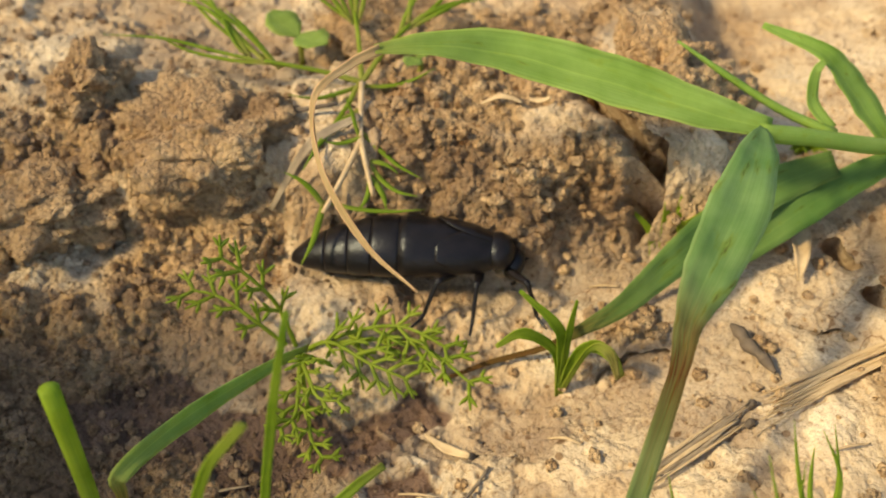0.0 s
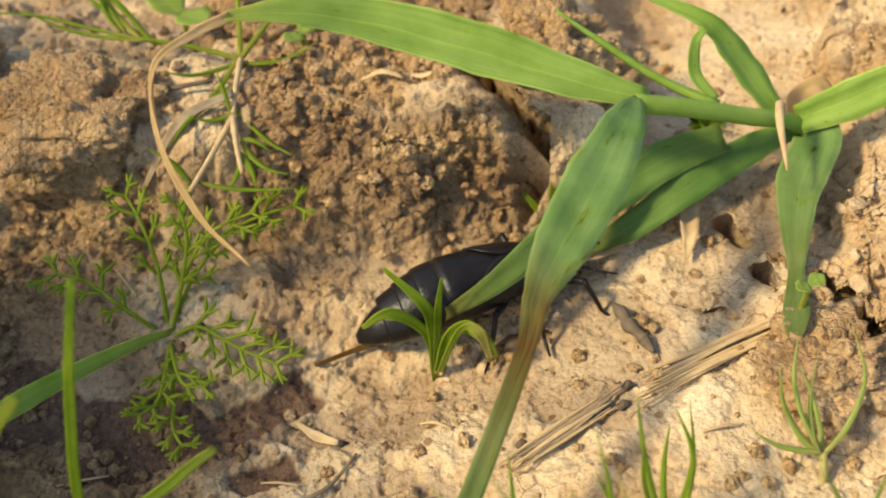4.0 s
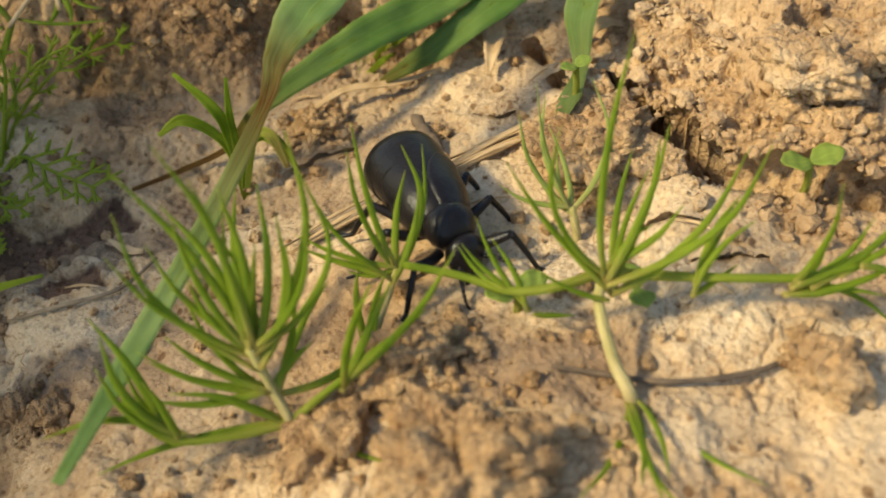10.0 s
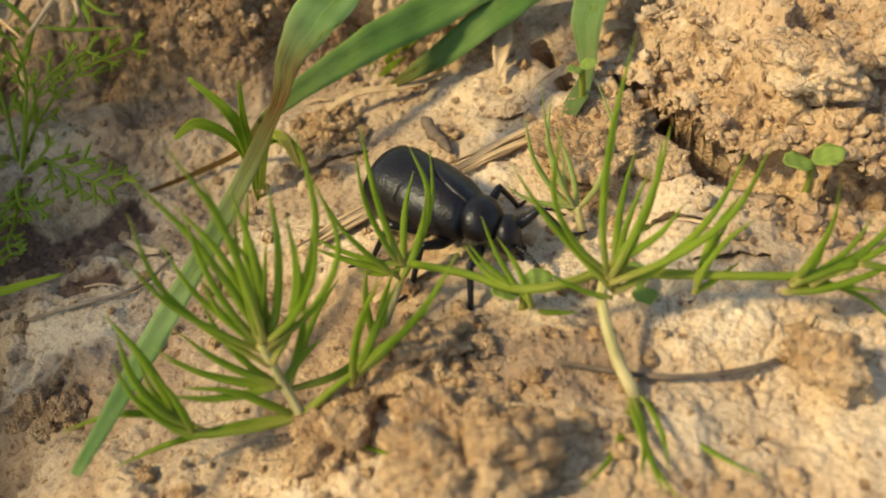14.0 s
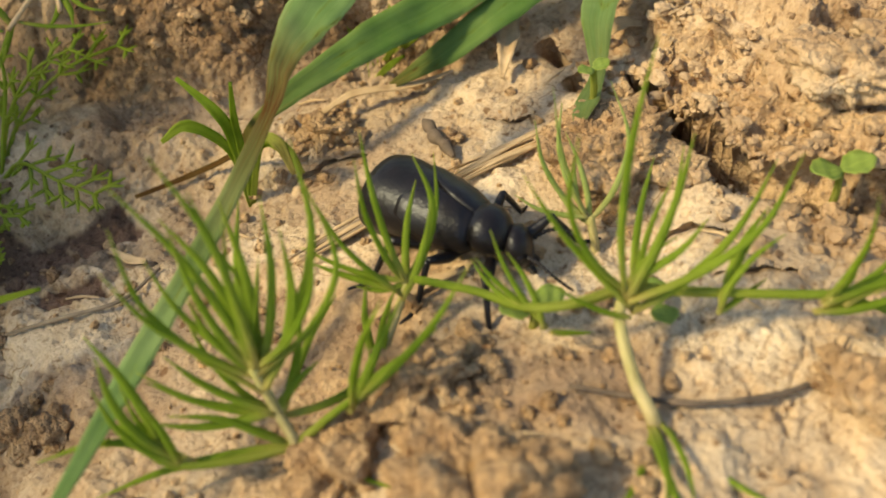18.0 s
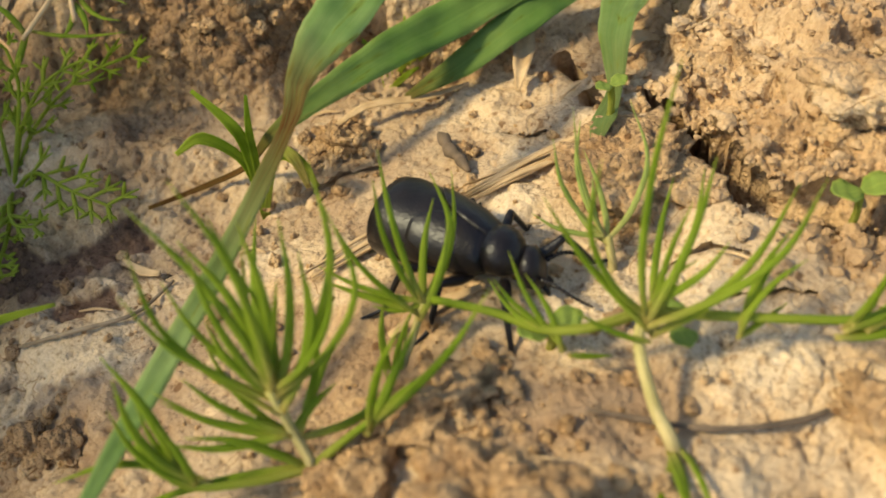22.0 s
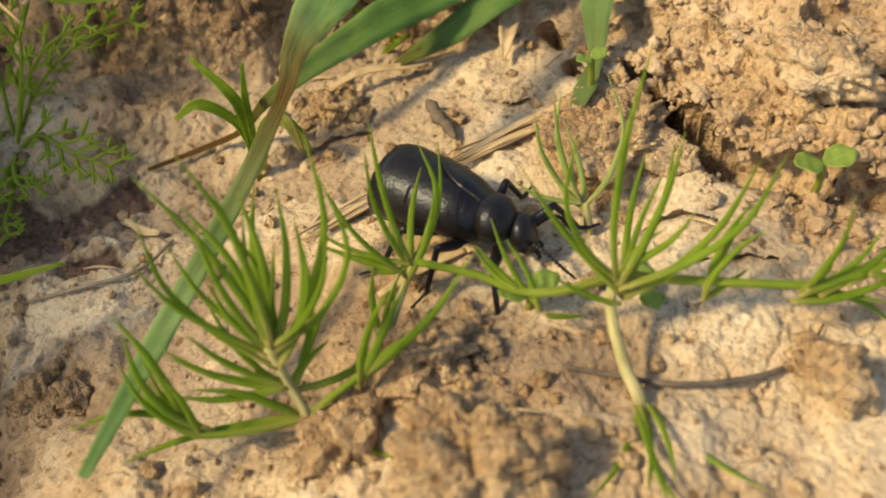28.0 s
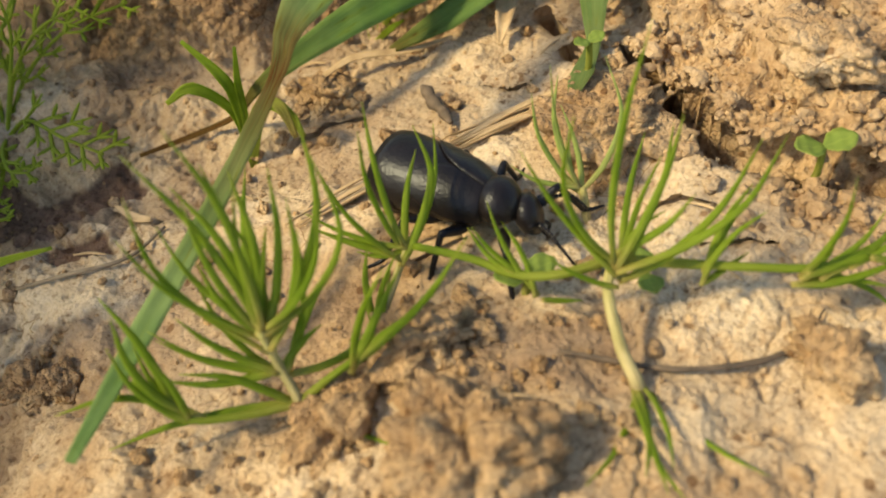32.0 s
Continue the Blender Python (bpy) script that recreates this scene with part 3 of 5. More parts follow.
# ---- soil clods ----
def clod(x, y, r, squash=0.7, seed=0, crust=0.15, lift=0.25, label="crumbly brown clod of dry clay on the ground", stretch=1.0, turn=0.0):
    bm = bmesh.new()
    bmesh.ops.create_icosphere(bm, subdivisions=6 if r > 0.0055 else 5, radius=1.0)
    lay, raw = bm.verts.layers.float.new("crust"), bm.verts.layers.float.new("bare_and_shade")
    off = Vector((seed * 3.7, seed * 1.3, seed * 2.1))
    for v in bm.verts:
        d = v.co.normalized()
        k = 1 + 0.34 * noise.noise(d * 1.3 + off) + 0.20 * noise.noise(d * 2.9 + off)
        q = d * k * r
        cell, (cell_at, *others) = noise.voronoi(q * 260 + off)
        own = noise.cell_vector(cell_at * 977) - Vector((0.5, 0.5, 0.5))
        k += ((q * 260 + off - cell_at).dot(own) * 0.0022 + (noise.voronoi(q * 120 + off)[0][0] - 0.5) * -0.0055 * (r > 0.006)) / r
        k += (noise.fractal(q * 300 + off, 0.9, 2.1, 4) * 0.0007 + min(0.5, cell[1] - cell[0]) * 0.0012 + (0.4 - noise.voronoi(q * 560 + off)[0][0]) * 0.0016 + (0.4 - noise.voronoi(q * 1150 + off)[0][0]) * 0.0009) / r
        v.co = Vector((d.x * stretch, d.y, d.z * squash)) * k * r
        v[lay], v[raw] = crust, 0.2 * (crust < 0.2)
    ob = link("soil_clod", bm, SOIL)
    ob.matrix_basis = pose(x, y, float(large_form(np.array([x]), np.array([y]))[0][0]) + r * squash * lift, 0, 0, turn)
    return tagged(ob, label, "clod", "soil clods")


for k, (x, y, r, sq, st, tu, li) in enumerate([
        (0.0625, 0.0685, 0.0072, 0.75, 1.15, 10, 0.35), (0.033, 0.1185, 0.0075, 0.9, 1.1, 20, 0.5), (-0.036, 0.1115, 0.0098, 0.7, 1.3, 5, 0.0),
        (-0.0553, 0.120, 0.0060, 0.9, 1.0, 40, 0.5), (-0.060, 0.1055, 0.0095, 0.55, 1.3, 15, 0.1), (-0.008, 0.137, 0.009, 0.6, 1.4, 0, 0.2),
        (0.0455, 0.0235, 0.0066, 0.8, 1.15, -15, 0.45), (0.0405, 0.0368, 0.0046, 0.85, 1.1, 30, 0.6),
        (0.0808, 0.0330, 0.0036, 0.9, 1.1, 0, 0.7), (0.0452, 0.0395, 0.0032, 0.7, 1.2, 0, 0.3), (0.0865, 0.0685, 0.0042, 0.7, 1.4, -35, 1.6),
        (0.0905, 0.1085, 0.0048, 0.8, 1.0, 0, 0.8), (-0.0025, 0.0435, 0.0026, 0.8, 1.1, 0, 0.4), (0.0415, 0.117, 0.0055, 0.7, 1.2, 60, 0.6),
        (0.0262, 0.0862, 0.0027, 0.8, 1.2, 20, 0.6), (0.0300, 0.0845, 0.0014, 0.8, 1.1, 0, 0.7), (0.0228, 0.0838, 0.0015, 0.7, 1.3, 50, 0.6), (0.0440, 0.0800, 0.0016, 0.8, 1.0, 0, 0.6), (0.0960, 0.0735, 0.0052, 0.7, 1.2, 15, 1.0), (-0.0085, 0.0445, 0.0032, 0.9, 1.0, 0, 0.5), (0.0330, 0.0285, 0.0040, 0.7, 1.2, 40, 0.4)]):
    clod(x, y, r, sq, k + 1, 0.5 if x > 0.084 else (0.25 if x > 0.02 else 0.15), li, stretch=st, turn=tu)


# ---- wheat plant ----
def wheat():
    w = thing("wheat_plant", (0.0653, 0.104, gz(0.0653, 0.104)))
    def at(pts):
        return [Vector(p) - w.matrix_basis.translation for p in pts]
    bm = tube_bm(bmesh.new(), at([(0.0685, 0.1055, 0.004), (0.0653, 0.1045, 0.0080), (0.0575, 0.1015, 0.0115), (0.049, 0.0995, 0.0145), (0.041, 0.098, 0.0165)]), (0.0013, 0.0012, 0.0012, 0.0012, 0.0013), 10)
    part("stem", bm, BLADE, w)
    bm = blade_bm(bmesh.new(), at([(0.0425, 0.0985, 0.0168), (0.033, 0.0995, 0.0190), (0.021, 0.1018, 0.0216), (0.0077, 0.1035, 0.0245), (-0.0023, 0.1015, 0.0272), (-0.0095, 0.1000, 0.0275)]),
                  (0.0028, 0.0054, 0.0072, 0.0062, 0.0034, 0.0013), (0, -0.5, 1), 0.2, dry=(0, 0, 0, 0, 0.06, 0.3))
    leaf = part("long_leaf", bm, BLADE, w, "long green wheat leaf with a dry curled tip")
    bm = blade_bm(bmesh.new(), at([(-0.0088, 0.1002, 0.0275), (-0.0125, 0.0975, 0.0270), (-0.0162, 0.0912, 0.0268), (-0.0150, 0.0835, 0.0230), (-0.0099, 0.0749, 0.0202), (-0.0035, 0.0680, 0.0195)]),
                  (0.0014, 0.0012, 0.0010, 0.0009, 0.0008, 0.0003), (0.3, -0.8, 0.5), 0.3, 0.0003, twist=(0, 30, 80, 20, 60))
    part("dry_tip", bm, DRYLEAF, leaf, "dry straw-coloured curled leaf tip")
    bm = blade_bm(bmesh.new(), at([(0.0412, 0.098, 0.0175), (0.0385, 0.0910, 0.0195), (0.0340, 0.0810, 0.0195), (0.0292, 0.0722, 0.0178), (0.0265, 0.0668, 0.0160), (0.0252, 0.0620, 0.0132), (0.0200, 0.0500, 0.0080), (0.0140, 0.0360, 0.0040), (0.0098, 0.0220, 0.0030)]),
                  (0.0010, 0.0050, 0.0075, 0.0062, 0.0032, 0.0022, 0.0023, 0.0027, 0.0012), (-0.15, -0.65, 0.75), 0.18, dry=(0, 0, 0.03, 0.12, 0.65, 0.85, 0.35, 0.08, 0.12), per=10, twist=(0, 0, 10, 0, 0, 25, 0, 0, 0))
    part("hanging_leaf", bm, WAXY, w, "broad green leaf with brown spots, bent over at a withered brown kink")
    bm = blade_bm(bmesh.new(), at([(0.0560, 0.1035, 0.0060), (0.0480, 0.1015, 0.0035), (0.0416, 0.0977, 0.0020), (0.0347, 0.0916, 0.0022), (0.0291, 0.0863, 0.0018), (0.0231, 0.0809, 0.0008), (0.0181, 0.0798, -0.0030), (0.0137, 0.0810, -0.0090),
                                   (0.0066, 0.0812, top(0.0066, 0.0812) + 0.0012), (-0.0004, 0.0789, top(-0.0004, 0.0789) + 0.0008)]),
                  (0.0040, 0.0056, 0.0060, 0.0054, 0.0042, 0.0028, 0.0016, 0.0009, 0.0008, 0.0006), (0, -0.6, 0.8), 0.15, dry=(0.2, 0.05, 0, 0.05, 0.1, 0.25, 0.6, 0.9, 0.9, 0.9))
    part("low_leaf", bm, BLUE_BLADE, w, "low leaf with a long dry brown tip on the ground")
    bm = blade_bm(bmesh.new(), at([(0.0665, 0.1045, 0.0065), (0.0610, 0.1030, 0.0050), (0.0520, 0.0990, 0.0015), (0.0430, 0.0945, -0.0030), (0.0350, 0.0925, -0.0070)]),
                  (0.0020, 0.0040, 0.0052, 0.0040, 0.0010), (0, -0.5, 0.9), 0.15, dry=(0, 0, 0.03, 0.1, 0.7))
    part("low_leaf", bm, BLUE_BLADE, w)
    bm = blade_bm(bmesh.new(), at([(0.0660, 0.1045, 0.0085), (0.0720, 0.1035, 0.0133), (0.0790, 0.1035, 0.0190), (0.0870, 0.1060, 0.0270)]), (0.0040, 0.0056, 0.0044, 0.0012), (0, -0.7, 0.7), 0.25)
    part("upright_leaf", bm, BLADE, w)
    bm = blade_bm(bmesh.new(), at([(0.0630, 0.1045, 0.0090), (0.0585, 0.1075, 0.0135), (0.0545, 0.1090, 0.0178), (0.0511, 0.1105, 0.0205), (0.0436, 0.1145, 0.0217)]), (0.0030, 0.0046, 0.0040, 0.0026, 0.0010), (0.5, -0.7, 0.6), 0.2)
    part("upright_leaf", bm, BLADE, w)
    bm = blade_bm(bmesh.new(), at([(0.0680, 0.1055, 0.0065), (0.0682, 0.1015, 0.0078), (0.0650, 0.0955, 0.0058), (0.0630, 0.0895, 0.0050), (0.0626, 0.0835, max(0.0012, top(0.0626, 0.0835) + 0.0012)), (0.0601, 0.0750, max(0.0023, top(0.0601, 0.0750) + 0.0012)), (0.0586, 0.0703, max(0.0028, top(0.0586, 0.0703) + 0.0012))]), (0.0030, 0.0062, 0.0066, 0.0046, 0.0020, 0.0034, 0.0010), (-0.5, -0.5, 0.8), 0.12, dry=(0, 0.05, 0.15, 0.2, 0.35, 0.3, 0.5))
    part("lower_leaf", bm, WAXY, w, "bluish green drooping leaf with a yellowing tip")
    bm = tube_bm(bmesh.new(), at([(0.0535, 0.1025, 0.0125), (0.0460, 0.1060, 0.0140), (0.0385, 0.1105, 0.0165), (0.0322, 0.1143, 0.0190)]), (0.0008, 0.0006, 0.0005, 0.0002))
    part("side_shoot", bm, BLADE, w)
    bm = blade_bm(bmesh.new(), at([(0.0530, 0.1030, 0.0130), (0.0505, 0.1060, 0.0150), (0.0500, 0.1075, 0.0190), (0.0512, 0.1085, 0.0205)]), (0.0016, 0.0018, 0.0014, 0.0008))
    part("side_shoot", bm, BLADE, w)
    bm = tube_bm(bmesh.new(), at([(0.0625, 0.1015, 0.0120), (0.0608, 0.1005, 0.0145), (0.0602, 0.0975, 0.0140), (0.0605, 0.0915, 0.0112)]), (0.0003, 0.0006, 0.0006, 0.0002))
    part("withered_leaf", bm, STRAW, w, "pale withered leaf sheath")
    return tagged(w, "green wheat plant with broad leaves lying over dry clay", "grass")


wheat()


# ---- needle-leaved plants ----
# roughly the camera's forward direction; leaves are bowed to fit its view
VIEW_AXIS = Vector((0.0, 0.7, -0.7))


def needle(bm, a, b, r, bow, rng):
    """A slender fleshy leaf from a to b, bowed sideways in the camera's view and ending in a point."""
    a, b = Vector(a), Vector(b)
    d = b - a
    side = d.cross(VIEW_AXIS)
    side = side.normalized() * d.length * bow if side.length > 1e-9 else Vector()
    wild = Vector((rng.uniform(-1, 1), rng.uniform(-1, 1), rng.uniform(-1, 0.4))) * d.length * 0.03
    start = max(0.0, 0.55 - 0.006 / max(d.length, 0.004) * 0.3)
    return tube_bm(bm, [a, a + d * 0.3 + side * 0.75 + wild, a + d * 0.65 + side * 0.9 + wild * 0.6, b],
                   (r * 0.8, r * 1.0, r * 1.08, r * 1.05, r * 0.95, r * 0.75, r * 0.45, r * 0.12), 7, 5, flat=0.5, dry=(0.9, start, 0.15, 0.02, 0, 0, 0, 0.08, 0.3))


def sprig(name, root, axis_pts, leaves, label, r=0.00045, stem_r=0.0007, seed=1, leaf_mat=None, withered=()):
    """A low plant: stems through nodes, and slender leaves from (node, [(x, y, z of the tip, bow), ...])."""
    rng = random.Random(seed)
    ob = thing(name, root)
    o = Vector(root)
    for k, line in enumerate(axis_pts):
        thick = stem_r if k == 0 else stem_r * 0.75
        part("stem", tube_bm(bmesh.new(), [Vector(p) - o for p in line], (thick * 1.3, thick, thick * 0.9), 8, dry=(0.8, 0.55, 0.25) if k == 0 else (0.5, 0.2, 0)), STRAW if k in withered else (STEM if k == 0 else NEEDLE), ob)
    for node_at, tips in leaves:
        for x, y, z, bow in tips:
            off = Vector((rng.uniform(-1, 1), rng.uniform(-1, 1), rng.uniform(-1, 1))) * stem_r * 0.8 + (o - Vector(node_at)) * rng.uniform(0, 0.2)
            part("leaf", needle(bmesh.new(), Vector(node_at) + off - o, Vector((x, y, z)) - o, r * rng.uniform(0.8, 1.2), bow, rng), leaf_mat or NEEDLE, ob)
    return tagged(ob, label, "plant", "needle-leaved plants")


# the plant with the trailing side shoot
NR, NS, NT, NB, NH = (0.0599, 0.0412, 0.0078), (0.069, 0.0412, 0.0066), (0.0789, 0.0396, 0.008), (0.0615, 0.0304, 0.0022), (0.0505, 0.0410, 0.0055)
sprig("needle_plant", (0.0622, 0.0293, gz(0.0622, 0.0293)),
      [[(0.0622, 0.0293, -0.002), NB, (0.0602, 0.0334, 0.0036), (0.0592, 0.0385, 0.0060), NR], [NR, (0.064, 0.0420, 0.0062), NS, (0.074, 0.0405, 0.0070), NT, (0.0840, 0.0402, 0.0088)],
       [NR, (0.0550, 0.0400, 0.0070), NH, (0.046, 0.0440, 0.0045), (0.0400, 0.0458, 0.0045)]],
      [(NR, [(0.0620, 0.0513, 0.0285, 0.04), (0.0660, 0.0492, 0.0194, -0.05), (0.0662, 0.0525, 0.0150, -0.08), (0.0753, 0.0468, 0.0187, -0.14), (0.0742, 0.0494, 0.0158, -0.10), (0.0646, 0.0567, 0.0100, 0.03),
             (0.0504, 0.0454, 0.0185, 0.05), (0.0549, 0.0440, 0.0239, 0.16), (0.0530, 0.0392, 0.0105, 0.05), (0.0672, 0.0441, 0.0137, -0.10), (0.0646, 0.0488, 0.0142, 0.05), (0.0650, 0.0449, 0.0105, 0.10)]),
       (NS, [(0.0733, 0.0463, 0.0127, 0.08), (0.0738, 0.0424, 0.0131, 0.08), (0.0735, 0.0428, 0.0066, 0.00), (0.0721, 0.0448, 0.0099, 0.06)]),
       (NT, [(0.0800, 0.0410, 0.0190, -0.10), (0.0813, 0.0426, 0.0101, -0.12), (0.0857, 0.0437, 0.0116, -0.10), (0.0873, 0.0427, 0.0106, -0.05), (0.0891, 0.0384, 0.0015, 0.08), (0.0889, 0.0409, 0.0088, -0.05), (0.0866, 0.0383, 0.0064, 0.05)]),
       ((0.0840, 0.0402, 0.0088), [(0.0895, 0.0450, 0.0140, -0.08), (0.0910, 0.0425, 0.0110, 0.05), (0.0905, 0.0390, 0.0060, 0.06)]),
       (NH, [(0.0475, 0.0463, 0.0107, 0.05), (0.0460, 0.0444, 0.0089, 0.05), (0.0490, 0.0448, 0.0092, -0.05), (0.0571, 0.0393, 0.0035, 0.00), (0.0456, 0.0470, 0.0060, 0.05)]),
       (NB, [(0.0717, 0.0203, 0.0030, -0.05), (0.0554, 0.0190, 0.0040, 0.08), (0.0620, 0.0172, 0.0060, 0.00), (0.0603, 0.0188, 0.0060, 0.05), (0.0641, 0.0172, 0.0040, -0.10), (0.0630, 0.0200, 0.0050, 0.05)])],
      "green needle-leaved plant sprawling over pale clay", 0.00038, 0.00062, 3)
# the bushy plant beside it
NA, NM, NC, ND, NQ = (0.0261, 0.0332, 0.0074), (0.0275, 0.0322, 0.0024), (0.0179, 0.0279, 0.0005), (0.0290, 0.0305, -0.0010), (0.0347, 0.0331, 0.0028)
sprig("needle_plant", (0.029, 0.030, gz(0.029, 0.030)),
      [[(0.029, 0.030, -0.005), ND, NM, NA], [ND, (0.0240, 0.0288, -0.0005), NC, (0.0140, 0.0300, 0.0040)], [ND, (0.0318, 0.0318, 0.0010), NQ]],
      [(NA, [(0.0154, 0.0412, 0.0224, -0.06), (0.0200, 0.0406, 0.0259, -0.08), (0.0299, 0.0478, 0.0212, -0.16), (0.0155, 0.0385, 0.0200, 0.14), (0.0146, 0.0361, 0.0170, 0.10), (0.0312, 0.0437, 0.0207, -0.30),
             (0.0225, 0.0400, 0.0225, -0.05), (0.0229, 0.0512, 0.0109, 0.05), (0.0325, 0.0385, 0.0190, -0.12), (0.0212, 0.0360, 0.0140, 0.10), (0.0227, 0.0414, 0.0154, -0.10), (0.0269, 0.0402, 0.0141, 0.00), (0.0185, 0.0420, 0.0175, -0.08), (0.0250, 0.0395, 0.0200, 0.06), (0.0290, 0.0415, 0.0165, -0.10), (0.0240, 0.0425, 0.0190, -0.04), (0.0205, 0.0385, 0.0195, 0.05), (0.0170, 0.0395, 0.0150, 0.08), (0.0275, 0.0430, 0.0190, -0.06), (0.0300, 0.0390, 0.0150, -0.12)]),
       (NM, [(0.0377, 0.0440, 0.0035, -0.22), (0.0320, 0.0456, 0.0026, 0.05), (0.0147, 0.0347, 0.0053, 0.10), (0.0166, 0.0301, 0.0037, 0.08), (0.0155, 0.0340, 0.0047, 0.05), (0.0247, 0.0370, 0.0071, -0.05), (0.0315, 0.0354, 0.0053, 0.05), (0.0200, 0.0370, 0.0100, 0.08), (0.0185, 0.0335, 0.0090, 0.06), (0.0300, 0.0390, 0.0090, -0.06)]),
       (NC, [(0.0135, 0.0318, 0.0113, 0.10), (0.0127, 0.0304, 0.0087, 0.12), (0.0064, 0.0277, 0.0015, -0.12), (0.0167, 0.0298, 0.0072, -0.05), (0.0137, 0.0330, 0.0056, 0.10), (0.0106, 0.0362, 0.0087, -0.05)]),
       (ND, [(0.0103, 0.0268, -0.0036, -0.05), (0.0186, 0.0299, 0.0051, -0.10), (0.0392, 0.0250, 0.0000, -0.04)]),
       (NQ, [(0.0455, 0.0375, 0.0155, -0.06), (0.0424, 0.0377, 0.0069, 0.00), (0.0381, 0.0343, 0.0150, 0.05), (0.0391, 0.0395, 0.0088, 0.02), (0.0415, 0.0371, 0.0064, -0.03)])],
      "bushy green needle-leaved plant growing from the clay", 0.00041, 0.00052, 5)
NE = (0.0394, 0.0460, 0.0043)
sprig("needle_plant", (0.0352, 0.0372, gz(0.0352, 0.0372)),
      [[(0.0352, 0.0372, -0.005), (0.0365, 0.0400, -0.0010), (0.0382, 0.0438, 0.0020), NE]],
      [(NE, [(0.0352, 0.0544, 0.0166, 0.03), (0.0351, 0.0495, 0.0172, 0.08), (0.0400, 0.0558, 0.0122, -0.20), (0.0421, 0.0575, 0.0108, -0.10), (0.0402, 0.0560, 0.0085, 0.05), (0.0310, 0.0488, 0.0121, 0.08), (0.0288, 0.0483, 0.0069, 0.05),
             (0.0294, 0.0472, 0.0059, 0.02), (0.0418, 0.0516, 0.0095, -0.05), (0.0341, 0.0455, 0.0040, 0.10)]),
       ((0.0365, 0.0400, -0.0010), [(0.0385, 0.0440, 0.0060, 0.05), (0.0352, 0.0455, 0.0045, 0.08)])],
      "small green needle-leaved sprig", 0.00037, 0.00045, 7)
PN = (0.0587, 0.0568, 0.0016)
sprig("needle_plant", (0.0596, 0.0545, gz(0.0596, 0.0545)),
      [[(0.0596, 0.0545, -0.004), (0.0592, 0.0555, -0.001), PN]],
      [(PN, [(0.0543, 0.0598, 0.0168, 0.05), (0.0528, 0.0625, 0.0105, 0.12), (0.0564, 0.0644, 0.0072, -0.05), (0.0612, 0.0668, 0.0121, -0.22), (0.0543, 0.0615, 0.0046, 0.05), (0.0561, 0.0667, 0.0095, 0.10), (0.0573, 0.0622, 0.0052, 0.05), (0.0505, 0.0580, 0.0040, 0.10)])],
      "pale green needle-leaved seedling by a clod", 0.00034, 0.0005, 9, PALE_NEEDLE)


# ---- feathery plant ----
def feather_bm(bm, line, reach, pairs=6, r=0.00029, rng=None, up=(0, -0.3, 1)):
    """A finely divided leaf: a midrib, with forked lobes on both sides."""
    pts = smooth_line(line, 10)
    n = len(pts)
    tube_bm(bm, pts[::4] + [pts[-1]], (r * 1.3, r, r * 0.7), 5, 3)
    up = Vector(up)
    for k in range(pairs):
        i = int((0.30 + 0.68 * k / max(1, pairs - 1)) * (n - 1))
        t = (pts[min(i + 1, n - 1)] - pts[max(i - 1, 0)]).normalized()
        side = t.cross(up).normalized()
        for s in (1, -1):
            ln = reach * (1 - 0.55 * abs(k / pairs - 0.35)) * rng.uniform(0.75, 1.15)
            d = (t * rng.uniform(0.8, 1.2) + side * s + up * rng.uniform(-0.1, 0.35)).normalized()
            a = pts[i]
            b = a + d * ln * 0.5
            e = a + d * ln + up * rng.uniform(-0.05, 0.15) * ln
            tube_bm(bm, [a, b, e], (r * 0.9, r * 1.2, r * 0.5), 4, 2, flat=0.6)
            for f in (1, -1):
                g = (d * 0.8 + f * (t * 0.7 - side * s * 0.2) + up * rng.uniform(-0.1, 0.3)).normalized()
                tube_bm(bm, [b, b + g * ln * 0.25, b + g * ln * rng.uniform(0.38, 0.55)], (r * 0.8, r * 1.1, r * 0.4), 4, 2, flat=0.6)
    return bm


def feathery_plant(root, leaves, label, seed):
    rng = random.Random(seed)
    ob = thing("feathery_plant", root)
    o = Vector(root)
    made = []
    for line, reach, pairs in leaves:
        base = Vector(line[0])
        leaf = part("leaf", feather_bm(bmesh.new(), [Vector(p) - base for p in line], reach, pairs, rng=rng), FERN, ob)
        leaf.matrix_basis = Matrix.Translation(base - o)
        made.append(leaf)
    return tagged(ob, label, "plant"), made


